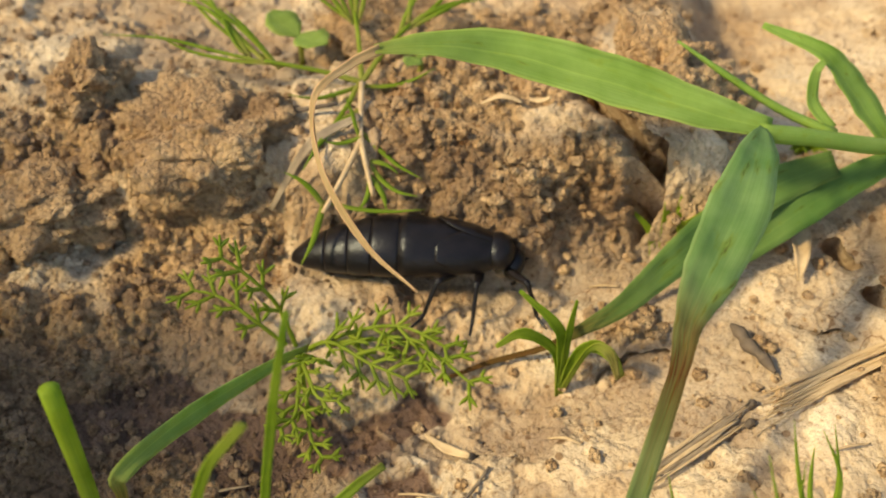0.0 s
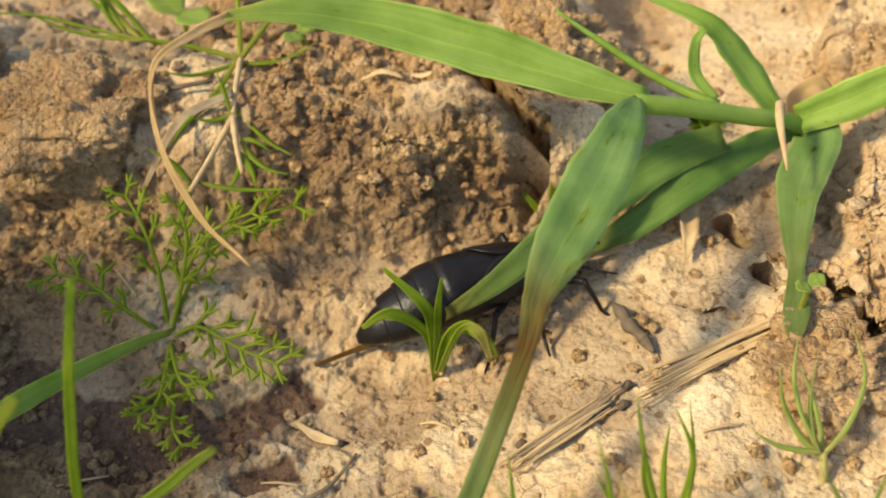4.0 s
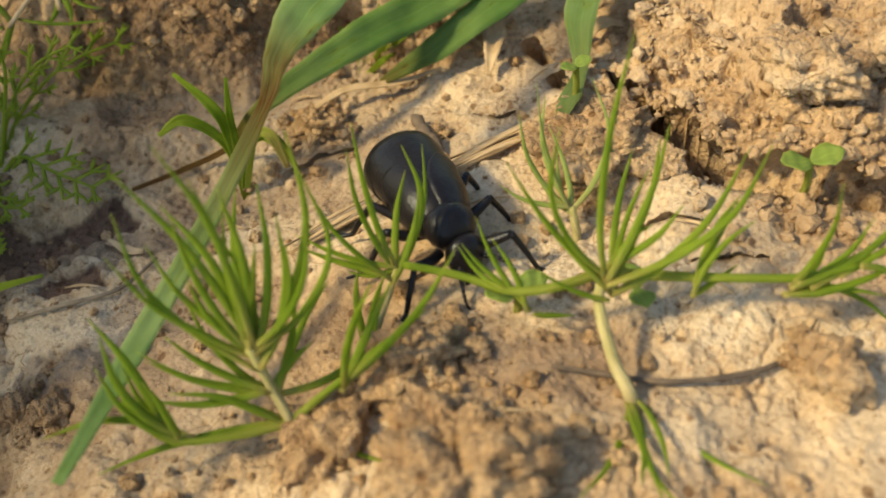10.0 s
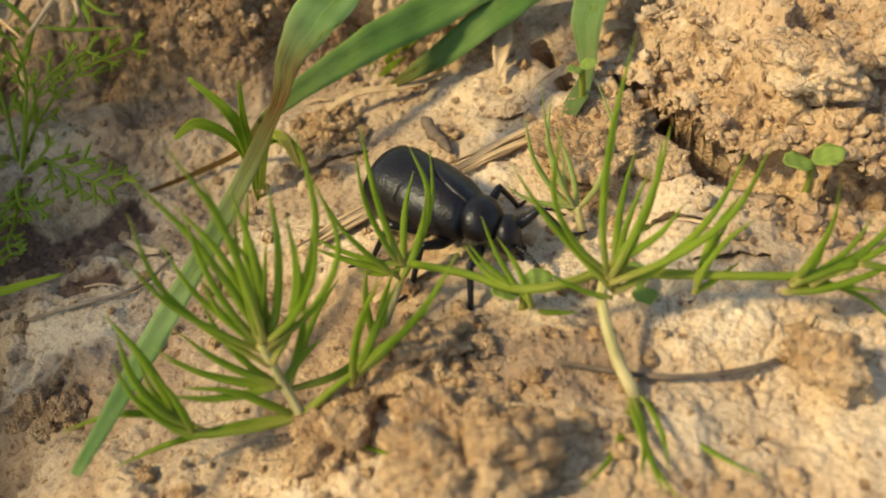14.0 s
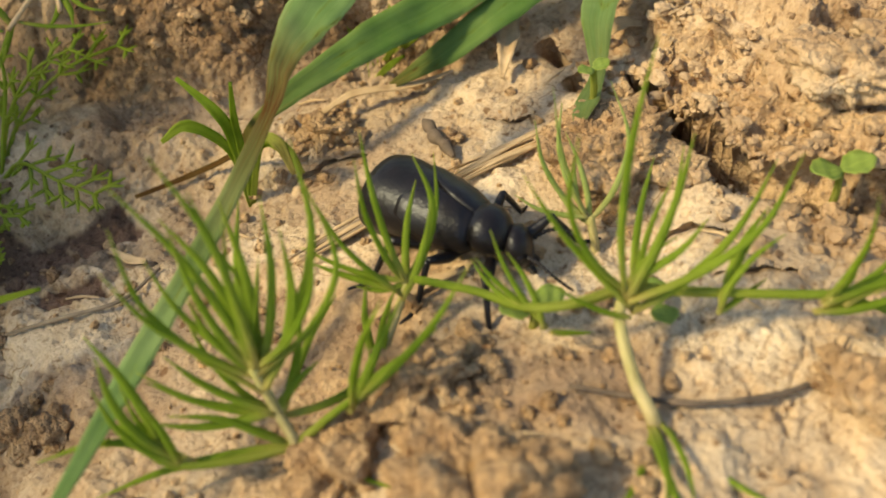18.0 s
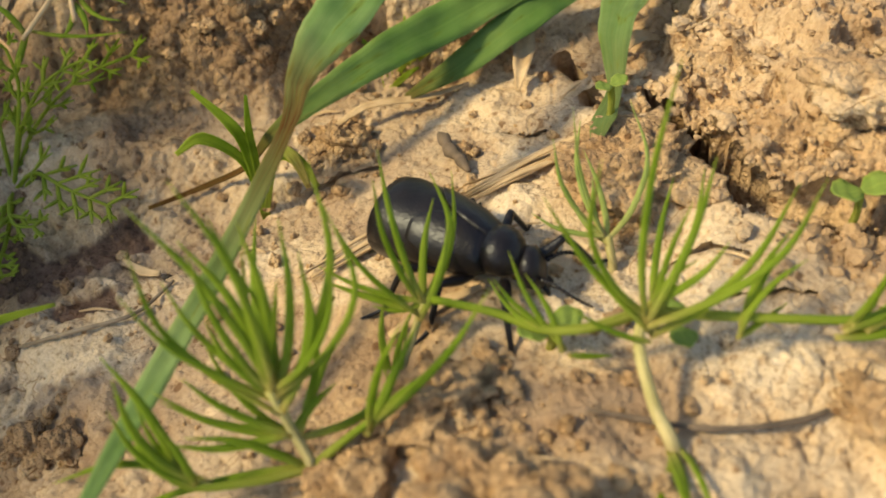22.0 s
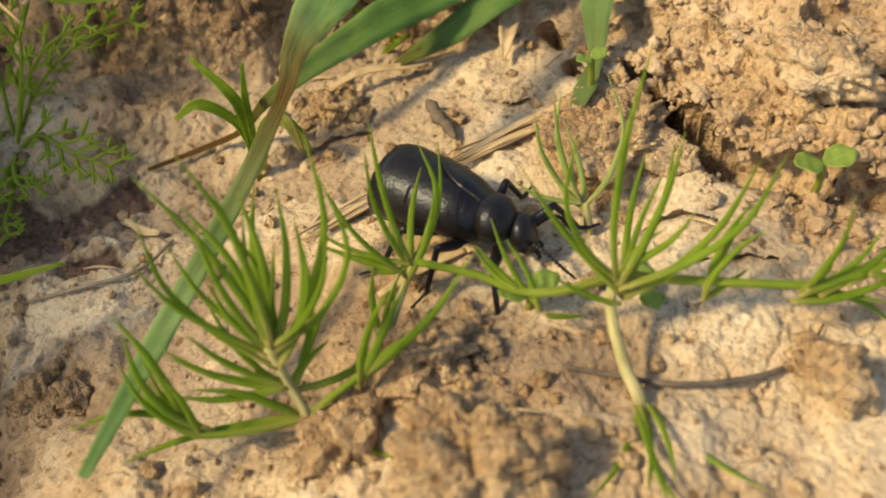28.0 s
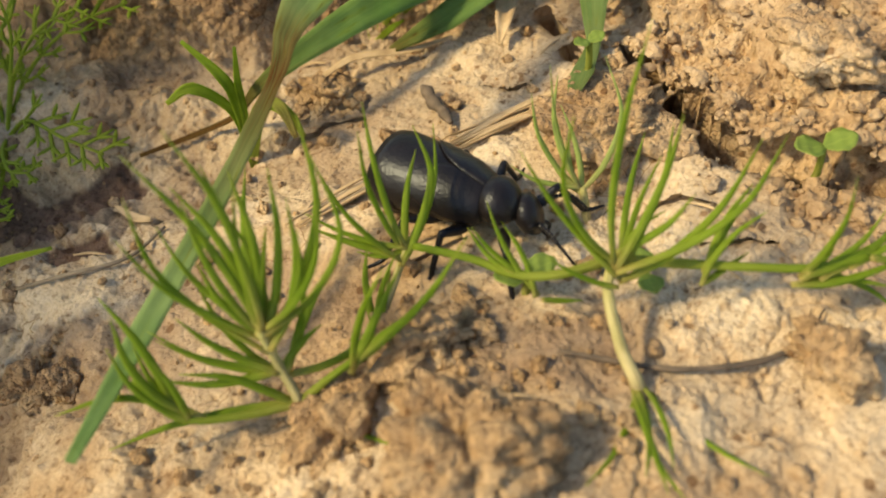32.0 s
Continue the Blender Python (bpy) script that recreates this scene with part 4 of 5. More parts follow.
ROOT = (-0.0213, 0.0840, gz(-0.0213, 0.0840))
plant, fronds = feathery_plant(ROOT, [
    ([ROOT, (-0.0190, 0.0890, -0.0080), (-0.0150, 0.0930, -0.0030), (-0.0085, 0.0945, 0.0000)], 0.0052, 5),
    ([ROOT, (-0.0180, 0.0900, -0.0090), (-0.0120, 0.0960, -0.0050), (-0.0030, 0.0980, -0.0020)], 0.0055, 5),
    ([ROOT, (-0.0225, 0.0900, -0.0070), (-0.0250, 0.0950, -0.0030), (-0.0275, 0.0985, -0.0010)], 0.0050, 4),
    ([ROOT, (-0.0270, 0.0850, -0.0090), (-0.0320, 0.0880, -0.0075), (-0.0365, 0.0890, -0.0070)], 0.0050, 4),
    ([ROOT, (-0.0165, 0.0830, -0.0110), (-0.0110, 0.0800, -0.0115), (-0.0050, 0.0780, -0.0130)], 0.0058, 6),
    ([ROOT, (-0.0195, 0.0790, -0.0130), (-0.0175, 0.0750, -0.0130), (-0.0145, 0.0745, -0.0130)], 0.0035, 4),
    ([ROOT, (-0.0205, 0.0770, -0.0140), (-0.0205, 0.0720, -0.0130), (-0.0220, 0.0690, -0.0115)], 0.0042, 4),
    ([ROOT, (-0.0190, 0.0740, -0.0150), (-0.0180, 0.0690, -0.0140), (-0.0160, 0.0655, -0.0130)], 0.0036, 4),
    ([ROOT, (-0.0185, 0.0880, -0.0060), (-0.0175, 0.0905, -0.0010), (-0.0180, 0.0920, 0.0040)], 0.0036, 4)],
    "feathery green chamomile-like plant with finely divided leaves", 11)
# two leaves that the beetle holds down until it walks off
PRESSED = [(fronds[0], pose(0, 0, 0, 0, 35, -35)), (fronds[1], pose(0, 0, 0, 0, 28, -48)), (fronds[2], pose(0, 0, 0, 25, 0, 35)), (fronds[8], pose(0, 0, 0, 60, 0, 0))]


# ---- plant on the bank ----
NODE = (-0.0132, 0.1200, 0.0060)
sprig("needle_plant", (-0.0132, 0.1200, gz(-0.0132, 0.1200)),
      [[(-0.0132, 0.1200, 0.002), (-0.0134, 0.1203, 0.004), NODE],
       [NODE, (-0.0129, 0.1125, 0.0062), (-0.0126, 0.1070, 0.0058)], [(-0.0126, 0.1070, 0.0058), (-0.0150, 0.1010, 0.0040), (-0.0175, 0.0960, 0.0020)], [(-0.0126, 0.1070, 0.0058), (-0.0115, 0.1020, 0.0048), (-0.0105, 0.0985, 0.003)],
       [NODE, (-0.0200, 0.1220, 0.0065), (-0.0285, 0.1235, 0.0070)], [NODE, (-0.0140, 0.1270, 0.0085), (-0.0150, 0.1330, 0.0100)], [NODE, (-0.0095, 0.1255, 0.0085), (-0.0060, 0.1295, 0.0100)]],
      [((-0.0285, 0.1235, 0.0070), [(-0.0540, 0.1270, 0.0090, -0.06), (-0.0470, 0.1275, 0.0095, 0.08), (-0.0490, 0.1390, 0.0130, -0.04), (-0.0450, 0.1400, 0.0130, 0.09), (-0.0405, 0.1400, 0.0150, 0.12), (-0.0350, 0.1290, 0.0130, -0.05)]),
       ((-0.0330, 0.1250, 0.0075), [(-0.0360, 0.1310, 0.0120, 0.06), (-0.0440, 0.1340, 0.0110, -0.12)]),
       ((-0.0150, 0.1330, 0.0100), [(-0.0220, 0.1400, 0.0170, 0.05), (-0.0165, 0.1430, 0.0200, -0.12), (-0.0100, 0.1420, 0.0190, 0.12), (-0.0270, 0.1380, 0.0130, -0.05), (-0.0140, 0.1390, 0.0160, 0.10), (-0.0195, 0.1370, 0.0180, 0.04)]),
       ((-0.0060, 0.1295, 0.0100), [(-0.0010, 0.1370, 0.0150, 0.10), (0.0030, 0.1400, 0.0140, -0.05), (0.0120, 0.1390, 0.0120, 0.06), (-0.0030, 0.1400, 0.0170, 0.03), (0.0060, 0.1350, 0.0110, 0.09)]),
       (NODE, [(-0.0240, 0.1150, 0.0075, 0.12), (-0.0020, 0.1205, 0.0085, -0.08), (-0.0210, 0.1065, 0.0040, 0.08)]),
       ((-0.0126, 0.1070, 0.0058), [(-0.0035, 0.1010, 0.0040, -0.06), (-0.0180, 0.1060, 0.0065, 0.12), (-0.0150, 0.1120, 0.0100, -0.04)]),
       ((-0.0110, 0.1005, 0.0042), [(-0.0070, 0.1020, 0.0040, 0.10), (-0.0085, 0.0965, 0.0020, 0.09), (-0.0130, 0.0970, 0.0010, 0.11), (-0.0040, 0.0985, 0.0030, -0.14)]),
       ((-0.0175, 0.0960, 0.0020), [(-0.0030, 0.0965, 0.0025, -0.04), (-0.0230, 0.1000, 0.0060, -0.10), (-0.0205, 0.0905, -0.0030, 0.06)]),
       ((-0.0132, 0.1140, 0.0062), [(-0.0205, 0.1010, 0.0055, -0.06)])],
      "green needle-leaved plant trailing over the clay bank", 0.00040, 0.0005, 13, withered=(1, 2, 3))


# ---- grass shoots beside the hollow ----
def shoot(root, blades, label, seed=0):
    ob = thing("grass_shoot", root)
    o = Vector(root)
    for line, widths, dry in blades:
        part("leaf", blade_bm(bmesh.new(), [Vector(p) - o for p in line], widths, (0.2, -0.7, 0.5), 0.22, 0.0003, dry, 6), NEEDLE if max(widths) < 0.0021 else BLADE, ob)
    return tagged(ob, label, "grass", "grass shoots")


z0 = gz(-0.0385, 0.047)
stalk = thing("cut_stalk", (-0.0385, 0.0470, z0))
part("stem", tube_bm(bmesh.new(), [(0, 0, 0), (-0.0005, 0.0015, 0.012), (-0.0018, 0.0060, 0.0225), (-0.0026, 0.0097, 0.0171 - z0)], (0.0010, 0.0009, 0.00095, 0.0011), 12, dry=(0.9, 0.6, 0.1, 0)), NEEDLE, stalk, "thick green stalk with a cut end")
part("leaf", blade_bm(bmesh.new(), [(-0.0005, 0.0015, 0.012), (-0.0080, 0.0020, 0.0150), (-0.0190, 0.0020, 0.0160)], (0.0022, 0.0034, 0.0020), (0, -0.6, 0.8)), BLADE, stalk)
tagged(stalk, "cut green grass stalk with one side leaf", "grass", "grass shoots")
shoot((-0.0372, 0.0505, gz(-0.0372, 0.0505)), [([(-0.0372, 0.0505, gz(-0.0372, 0.0505)), (-0.0362, 0.0525, 0.0010), (-0.0355, 0.0537, 0.0055), (-0.0300, 0.0620, 0.0035), (-0.0224, 0.0729, -0.0020), (-0.0190, 0.0800, -0.0080)], (0.0010, 0.0012, 0.0022, 0.0026, 0.0017, 0.0010), (0.9, 0.7, 0.2, 0, 0, 0.3))], "grass leaf bent to the ground with a pale base")
shoot((-0.0195, 0.0450, gz(-0.0195, 0.0450)), [([(-0.0195, 0.0450, gz(-0.0195, 0.0450)), (-0.0190, 0.0465, 0.0050), (-0.0172, 0.0505, 0.0210), (-0.0150, 0.0550, 0.0330)], (0.0010, 0.0010, 0.0010, 0.0006), (0.4, 0, 0, 0)),
                                               ([(-0.0205, 0.0450, gz(-0.0205, 0.0450)), (-0.0240, 0.0440, 0.0100), (-0.0225, 0.0445, 0.0220), (-0.0179, 0.0453, 0.0300)], (0.0009, 0.0011, 0.0011, 0.0010), (0.4, 0, 0, 0.3)),
                                               ([(-0.0190, 0.0440, gz(-0.0190, 0.0440)), (-0.0205, 0.0440, 0.0080), (-0.0190, 0.0445, 0.0115), (-0.0170, 0.0440, 0.0080)], (0.0008, 0.0008, 0.0007, 0.0004), (0.6, 0.4, 0.4, 0.4))], "upright green grass shoots with narrow leaves")
shoot((-0.0200, 0.0445, gz(-0.0200, 0.0445)), [([(-0.0200, 0.0445, gz(-0.0200, 0.0445)), (-0.0165, 0.0475, 0.0000), (-0.0110, 0.0515, 0.0050), (-0.0070, 0.0541, 0.0068)], (0.0010, 0.0013, 0.0013, 0.0010), (0.4, 0, 0, 0.4))], "short grass shoot with a clipped tip")
shoot((-0.0180, 0.0470, gz(-0.0180, 0.0470)), [([(-0.0180, 0.0470, gz(-0.0180, 0.0470)), (-0.0130, 0.0478, -0.0035), (-0.0065, 0.0488, -0.0012), (-0.0005, 0.0501, -0.0003)], (0.0008, 0.0011, 0.0010, 0.0004), (0.4, 0, 0, 0.1))], "low grass shoot leaning over the hollow")
z0 = top(0.0161, 0.0768) - 0.0006
SPROUT = (0.0161, 0.0768, z0)
shoot(SPROUT, [([SPROUT, (0.0148, 0.0779, -0.0056), (0.0102, 0.0779, -0.0012), (0.0066, 0.0768, -0.0028)], (0.0010, 0.0012, 0.0016, 0.0006), (0.2, 0, 0, 0.1)),
               ([SPROUT, (0.0155, 0.0779, -0.0042), (0.0142, 0.0781, 0.0006), (0.0094, 0.0807, 0.0042)], (0.0010, 0.0015, 0.0015, 0.0005), (0.2, 0, 0, 0)),
               ([SPROUT, (0.0162, 0.0779, -0.0051), (0.0162, 0.0781, -0.0003), (0.0166, 0.0788, 0.0047)], (0.0008, 0.0010, 0.0010, 0.0004), (0.2, 0, 0, 0)),
               ([SPROUT, (0.0174, 0.0777, -0.0065), (0.0198, 0.0779, -0.0039), (0.0224, 0.0768, -0.0051), (0.0241, 0.0759, -0.0081)], (0.0010, 0.0015, 0.0019, 0.0015, 0.0006), (0.2, 0, 0, 0.1, 0.5)),
               ([SPROUT, (0.0190, 0.0772, -0.0040), (0.0215, 0.0762, -0.0030), (0.0232, 0.0748, -0.0072)], (0.0008, 0.0010, 0.0016, 0.0007), (0.3, 0.1, 0.6, 1.0))], "small green seedling with curved blade leaves")
for k, (x, y, h) in enumerate([(0.0330, 0.1000, 0.0105), (0.0345, 0.1010, 0.0090), (0.0318, 0.0990, 0.0075), (0.0355, 0.1000, 0.0070)]):
    z = gz(x, y) - 0.001
    shoot((x, y, z), [([(x, y, z), (x + 0.001 * math.sin(k * 2), y + 0.002, z + h * 0.6), (x + 0.004 * math.sin(k * 2.4), y + 0.004, z + h)], (0.0008, 0.0012, 0.0004), (0.3, 0, 0)),
                      ([(x, y, z), (x + 0.003, y - 0.001, z + h * 0.5), (x + 0.005, y, z + h * 0.6)], (0.0008, 0.0010, 0.0003), (0.3, 0, 0))], "tiny bright green grass shoots in a gap of the clay")


# ---- two-leaved seedlings ----
def seedling(x, y, size, height, turn, label):
    z = top(x, y) - 0.0004
    ob = thing("seedling", (x, y, z))
    part("stem", tube_bm(bmesh.new(), [(0, 0, -0.001), (0.0003, 0, height * 0.5), (0, 0, height)], (0.0005, 0.0004), 6, dry=(0.7, 0.3)), NEEDLE, ob)
    for k in range(2):
        a = radians(turn + 180 * k)
        d = Vector((math.cos(a), math.sin(a), 0.25))
        p = Vector((0, 0, height))
        part("leaf", blade_bm(bmesh.new(), [p, p + d * size * 0.5, p + d * size], (size * 0.2, size * 0.75, size * 0.95, size * 0.8, size * 0.2), (0, 0, 1), 0.1, 0.0003), SEED, ob)
    return tagged(ob, label, "seedling", "seedlings")


SEED = material("seedling_leaf", build_leaf((0.22, 0.36, 0.07), (0.36, 0.48, 0.13)))
seedling(0.0848, 0.0580, 0.0037, 0.0075, 15, "two-leaved green seedling in a crack of the clay")
seedling(0.0608, 0.0765, 0.0022, 0.0075, 30, "tiny two-leaved seedling beside a clod")
seedling(0.0515, 0.0430, 0.0034, 0.0035, 200, "small two-leaved seedling on pale clay")
seedling(0.0640, 0.0435, 0.0030, 0.0020, 100, "small two-leaved seedling under a needle-leaved plant")
seedling(-0.0245, 0.1330, 0.0065, 0.0060, 140, "round-leaved seedling on the bank")
seedling(-0.0045, 0.1245, 0.0035, 0.0030, 60, "round-leaved seedling on the bank")


# ---- dry litter ----
def strip(name, pts, widths, mat, label, lift=0.0008, category="straw", fold=0.25, thick=0.0005):
    line = [(x, y, top(x, y) + 0.6 * lift + dz) for x, y, dz in pts]
    o = Vector(line[0])
    ob = link(name, blade_bm(bmesh.new(), [Vector(p) - o for p in line], widths, (0, -0.3, 1), fold, thick), mat)
    ob.matrix_basis = Matrix.Translation(o)
    return tagged(ob, label, category, "dry plant litter")


def twig(pts, radii, mat, label, lift=0.0006, name="twig"):
    line = [(x, y, top(x, y) + 0.6 * lift + dz) for x, y, dz in pts]
    o = Vector(line[0])
    ob = link(name, tube_bm(bmesh.new(), [Vector(p) - o for p in line], radii, 8), mat)
    ob.matrix_basis = Matrix.Translation(o)
    return tagged(ob, label, "twig", "dry plant litter")


for k in range(12):
    rng = random.Random(40 + k)
    dy = (k - 5.5) * 0.00034
    u0, u1 = rng.uniform(0, 0.25), rng.uniform(0.75, 1.0)
    line = [(0.0655 - 0.0275 * u, 0.0780 - 0.0088 * u - 0.006 * u * u * (u > 0.5) * 0.3 + dy * (0.5 + u), 0.0003 * rng.uniform(0, 2)) for u in (u0, u0 + (u1 - u0) * 0.35, u0 + (u1 - u0) * 0.7, u1)]
    w = rng.uniform(0.00022, 0.0006)
    strip("straw", line, (w * 0.4, w, w * 0.9, w * 0.3), STRAW, "thin pale split straw fibre lying on clay", 0.0007)
for k in range(9):
    rng = random.Random(60 + k)
    dy = (k - 4) * 0.00036
    u0, u1 = rng.uniform(0, 0.3), rng.uniform(0.7, 1.0)
    line = [(0.0400 - 0.0170 * u, 0.0695 - 0.0108 * u + dy, 0.0004 * rng.uniform(0, 2)) for u in (u0, (u0 + u1) / 2, u1)]
    w = rng.uniform(0.00025, 0.0006)
    strip("straw", line, (w * 0.4, w, w * 0.3), GREYSTRAW if k % 4 else STRAW, "frayed weathered grey-brown straw lying on clay", 0.0008)
strip("straw", [(-0.0262, 0.1020, 0.0018), (-0.0200, 0.1065, 0.0005), (-0.0128, 0.1110, 0.0005)], (0.0008, 0.0016, 0.0012), GREYSTRAW, "flat grey-brown straw leaning on the bank", 0.002)
strip("straw_chip", [(0.0052, 0.1158, 0), (0.0082, 0.1153, 0.0004), (0.0112, 0.1145, 0)], (0.0004, 0.0009, 0.0004), STRAW, "short pale straw chip on the bank", 0.0018)
strip("straw_chip", [(0.0124, 0.1156, 0), (0.0140, 0.1150, 0.0003), (0.0154, 0.1143, 0)], (0.0005, 0.0009, 0.0005), STRAW, "short pale straw chip on the bank", 0.0018)
strip("straw_chip", [(-0.0026, 0.0712, 0), (0.0004, 0.0690, 0.0004), (0.0034, 0.0672, 0)], (0.0004, 0.0014, 0.0008), STRAW, "pale papery flake on the ground", 0.0012)
strip("dry_husk", [(0.0525, 0.1015, 0.003), (0.0518, 0.0975, 0.0025), (0.0512, 0.0935, 0.002), (0.0506, 0.0902, 0.001)], (0.0016, 0.0032, 0.0024, 0.0005), STRAW, "dry curled brown husk leaning on the ground", 0.001, "husk", 0.4)
strip("dry_husk", [(0.0640, 0.0930, 0.001), (0.0670, 0.0950, 0.001), (0.0700, 0.0958, 0)], (0.0008, 0.0022, 0.0008), STRAW, "dry papery husk on a clod", 0.0015, "husk", 0.3)
strip("straw", [(0.0250, 0.0870, 0.0015), (0.0300, 0.0905, 0.002), (0.0380, 0.0925, 0.0015), (0.0440, 0.0935, 0.001)], (0.0006, 0.0012, 0.0010, 0.0004), STRAW, "pale dry leaf strip under the wheat leaves", 0.001)
strip("straw", [(0.0350, 0.0480, 0), (0.0400, 0.0500, 0.0003), (0.0450, 0.0520, 0)], (0.0006, 0.0014, 0.0006), STRAW, "broken pale straw lying on clay", 0.001)
twig([(0.0398, 0.0832, 0.0012), (0.0408, 0.0812, 0.0014), (0.0413, 0.0798, 0.0010), (0.0424, 0.0775, 0.0011), (0.0430, 0.0765, 0.0006), (0.0438, 0.0747, 0.0004)], (0.0003, 0.0010, 0.0007, 0.0011, 0.0006, 0.0009, 0.0007, 0.0003), DARKWOOD, "dark charred wood chip on pale clay", 0.0012, "wood_chip")
twig([(-0.0323, 0.1154, 0.001), (-0.0270, 0.1149, 0.001), (-0.0166, 0.1148, 0.0008)], (0.0003, 0.0005, 0.0003), DARKWOOD, "thin dark twig on the bank", 0.002)
twig([(0.0545, 0.0345, 0), (0.0619, 0.0332, 0), (0.0667, 0.0322, 0.0004), (0.0740, 0.0330, 0.0004), (0.0785, 0.0355, 0.0004), (0.0811, 0.0387, 0)], (0.0002, 0.00034, 0.00024, 0.00036, 0.00026, 0.00036, 0.00028, 0.00030, 0.0002, 0.0001), DARKWOOD, "bent brown root lying on pale clay", 0.0008, "root")
twig([(-0.0120, 0.0565, 0), (-0.0050, 0.0570, 0.0002), (0.0020, 0.0600, 0.0002), (0.0060, 0.0650, 0)], (0.0002, 0.0003, 0.00028, 0.0002), GREYSTRAW, "thin straw-coloured stem curving over the ground", 0.0008)
for k, (x, y) in enumerate([(0.0385, 0.0668), (0.0395, 0.0700), (-0.0170, 0.0835), (0.0260, 0.0630)]):
    twig([(x, y, 0), (x + 0.0006, y + 0.0004, 0.0003), (x + 0.0011, y + 0.0002, 0)], (0.0004, 0.0006, 0.0003), DARKWOOD, "tiny dark seed on pale clay", 0.0006, "seed")
for k, (x, y, dx, dy) in enumerate([(-0.0300, 0.0935, 0.004, -0.005), (0.0215, 0.0930, 0.004, -0.001), (0.0030, 0.0905, -0.003, -0.002), (0.0470, 0.0615, 0.005, 0.001), (0.0700, 0.0545, 0.004, -0.003), (0.0740, 0.0430, -0.003, 0.003), (-0.0320, 0.0620, 0.006, 0.002), (-0.0060, 0.0620, 0.005, -0.001), (0.0180, 0.0670, -0.004, 0.002), (0.0560, 0.0870, 0.003, 0.003), (0.0720, 0.0900, 0.004, 0.002), (0.0480, 0.0300, 0.004, -0.001)]):
    twig([(x, y, 0), (x + dx * 0.5, y + dy * 0.5, 0.0004), (x + dx, y + dy, 0.0002)], (0.00012, 0.0002, 0.0001), STRAW, "hair-thin pale root fibre lying on clay", 0.0005, "fibre")
strip("dry_husk", [(0.0693, 0.1130, 0.0005), (0.0694, 0.1140, 0.0035), (0.0723, 0.1150, 0.0050), (0.0748, 0.1140, 0.0030)], (0.0012, 0.0030, 0.0028, 0.0006), DRYLEAF, "dry curled brown leaf arched over the clay", 0.001, "husk", 0.35)
moss = thing("moss_tuft", (0.0590, 0.1180, top(0.0590, 0.1180) - 0.0005))
for k in range(26):
    rng = random.Random(300 + k)
    a, h = rng.uniform(0, 6.28), rng.uniform(0.0012, 0.0034)
    bx, by = rng.uniform(-0.0022, 0.0022), rng.uniform(-0.0012, 0.0012)
    part("leaf", blade_bm(bmesh.new(), [(bx, by, 0), (bx + math.cos(a) * h * 0.4, by + math.sin(a) * h * 0.4, h * 0.8), (bx + math.cos(a) * h, by + math.sin(a) * h, h)], (0.0003, 0.0006, 0.0002), (0, -0.5, 0.8), 0.2, 0.0002, per=4), NEEDLE, moss)
tagged(moss, "small bright green moss tuft in the crumbly clay", "moss")
tuft = thing("root_fibres", (0.0082, 0.1068, 0.0025))
for k, p in enumerate([(0.0029, -0.0068, -0.0060), (0.0012, -0.0045, -0.0020), (0.0042, -0.0010, 0.0005), (0.0030, 0.0015, 0.0016), (-0.0015, -0.0030, -0.0028), (0.0010, 0.0010, 0.0018)]):
    part("fibre", tube_bm(bmesh.new(), [(0, 0, 0), (p[0] * 0.4, p[1] * 0.5 - 0.0006, p[2] * 0.3 + 0.0004), p], (0.0004, 0.00026, 0.00012), 5), STRAW, tuft)
tagged(tuft, "pale tuft of dry root fibres on the bank", "fibres")


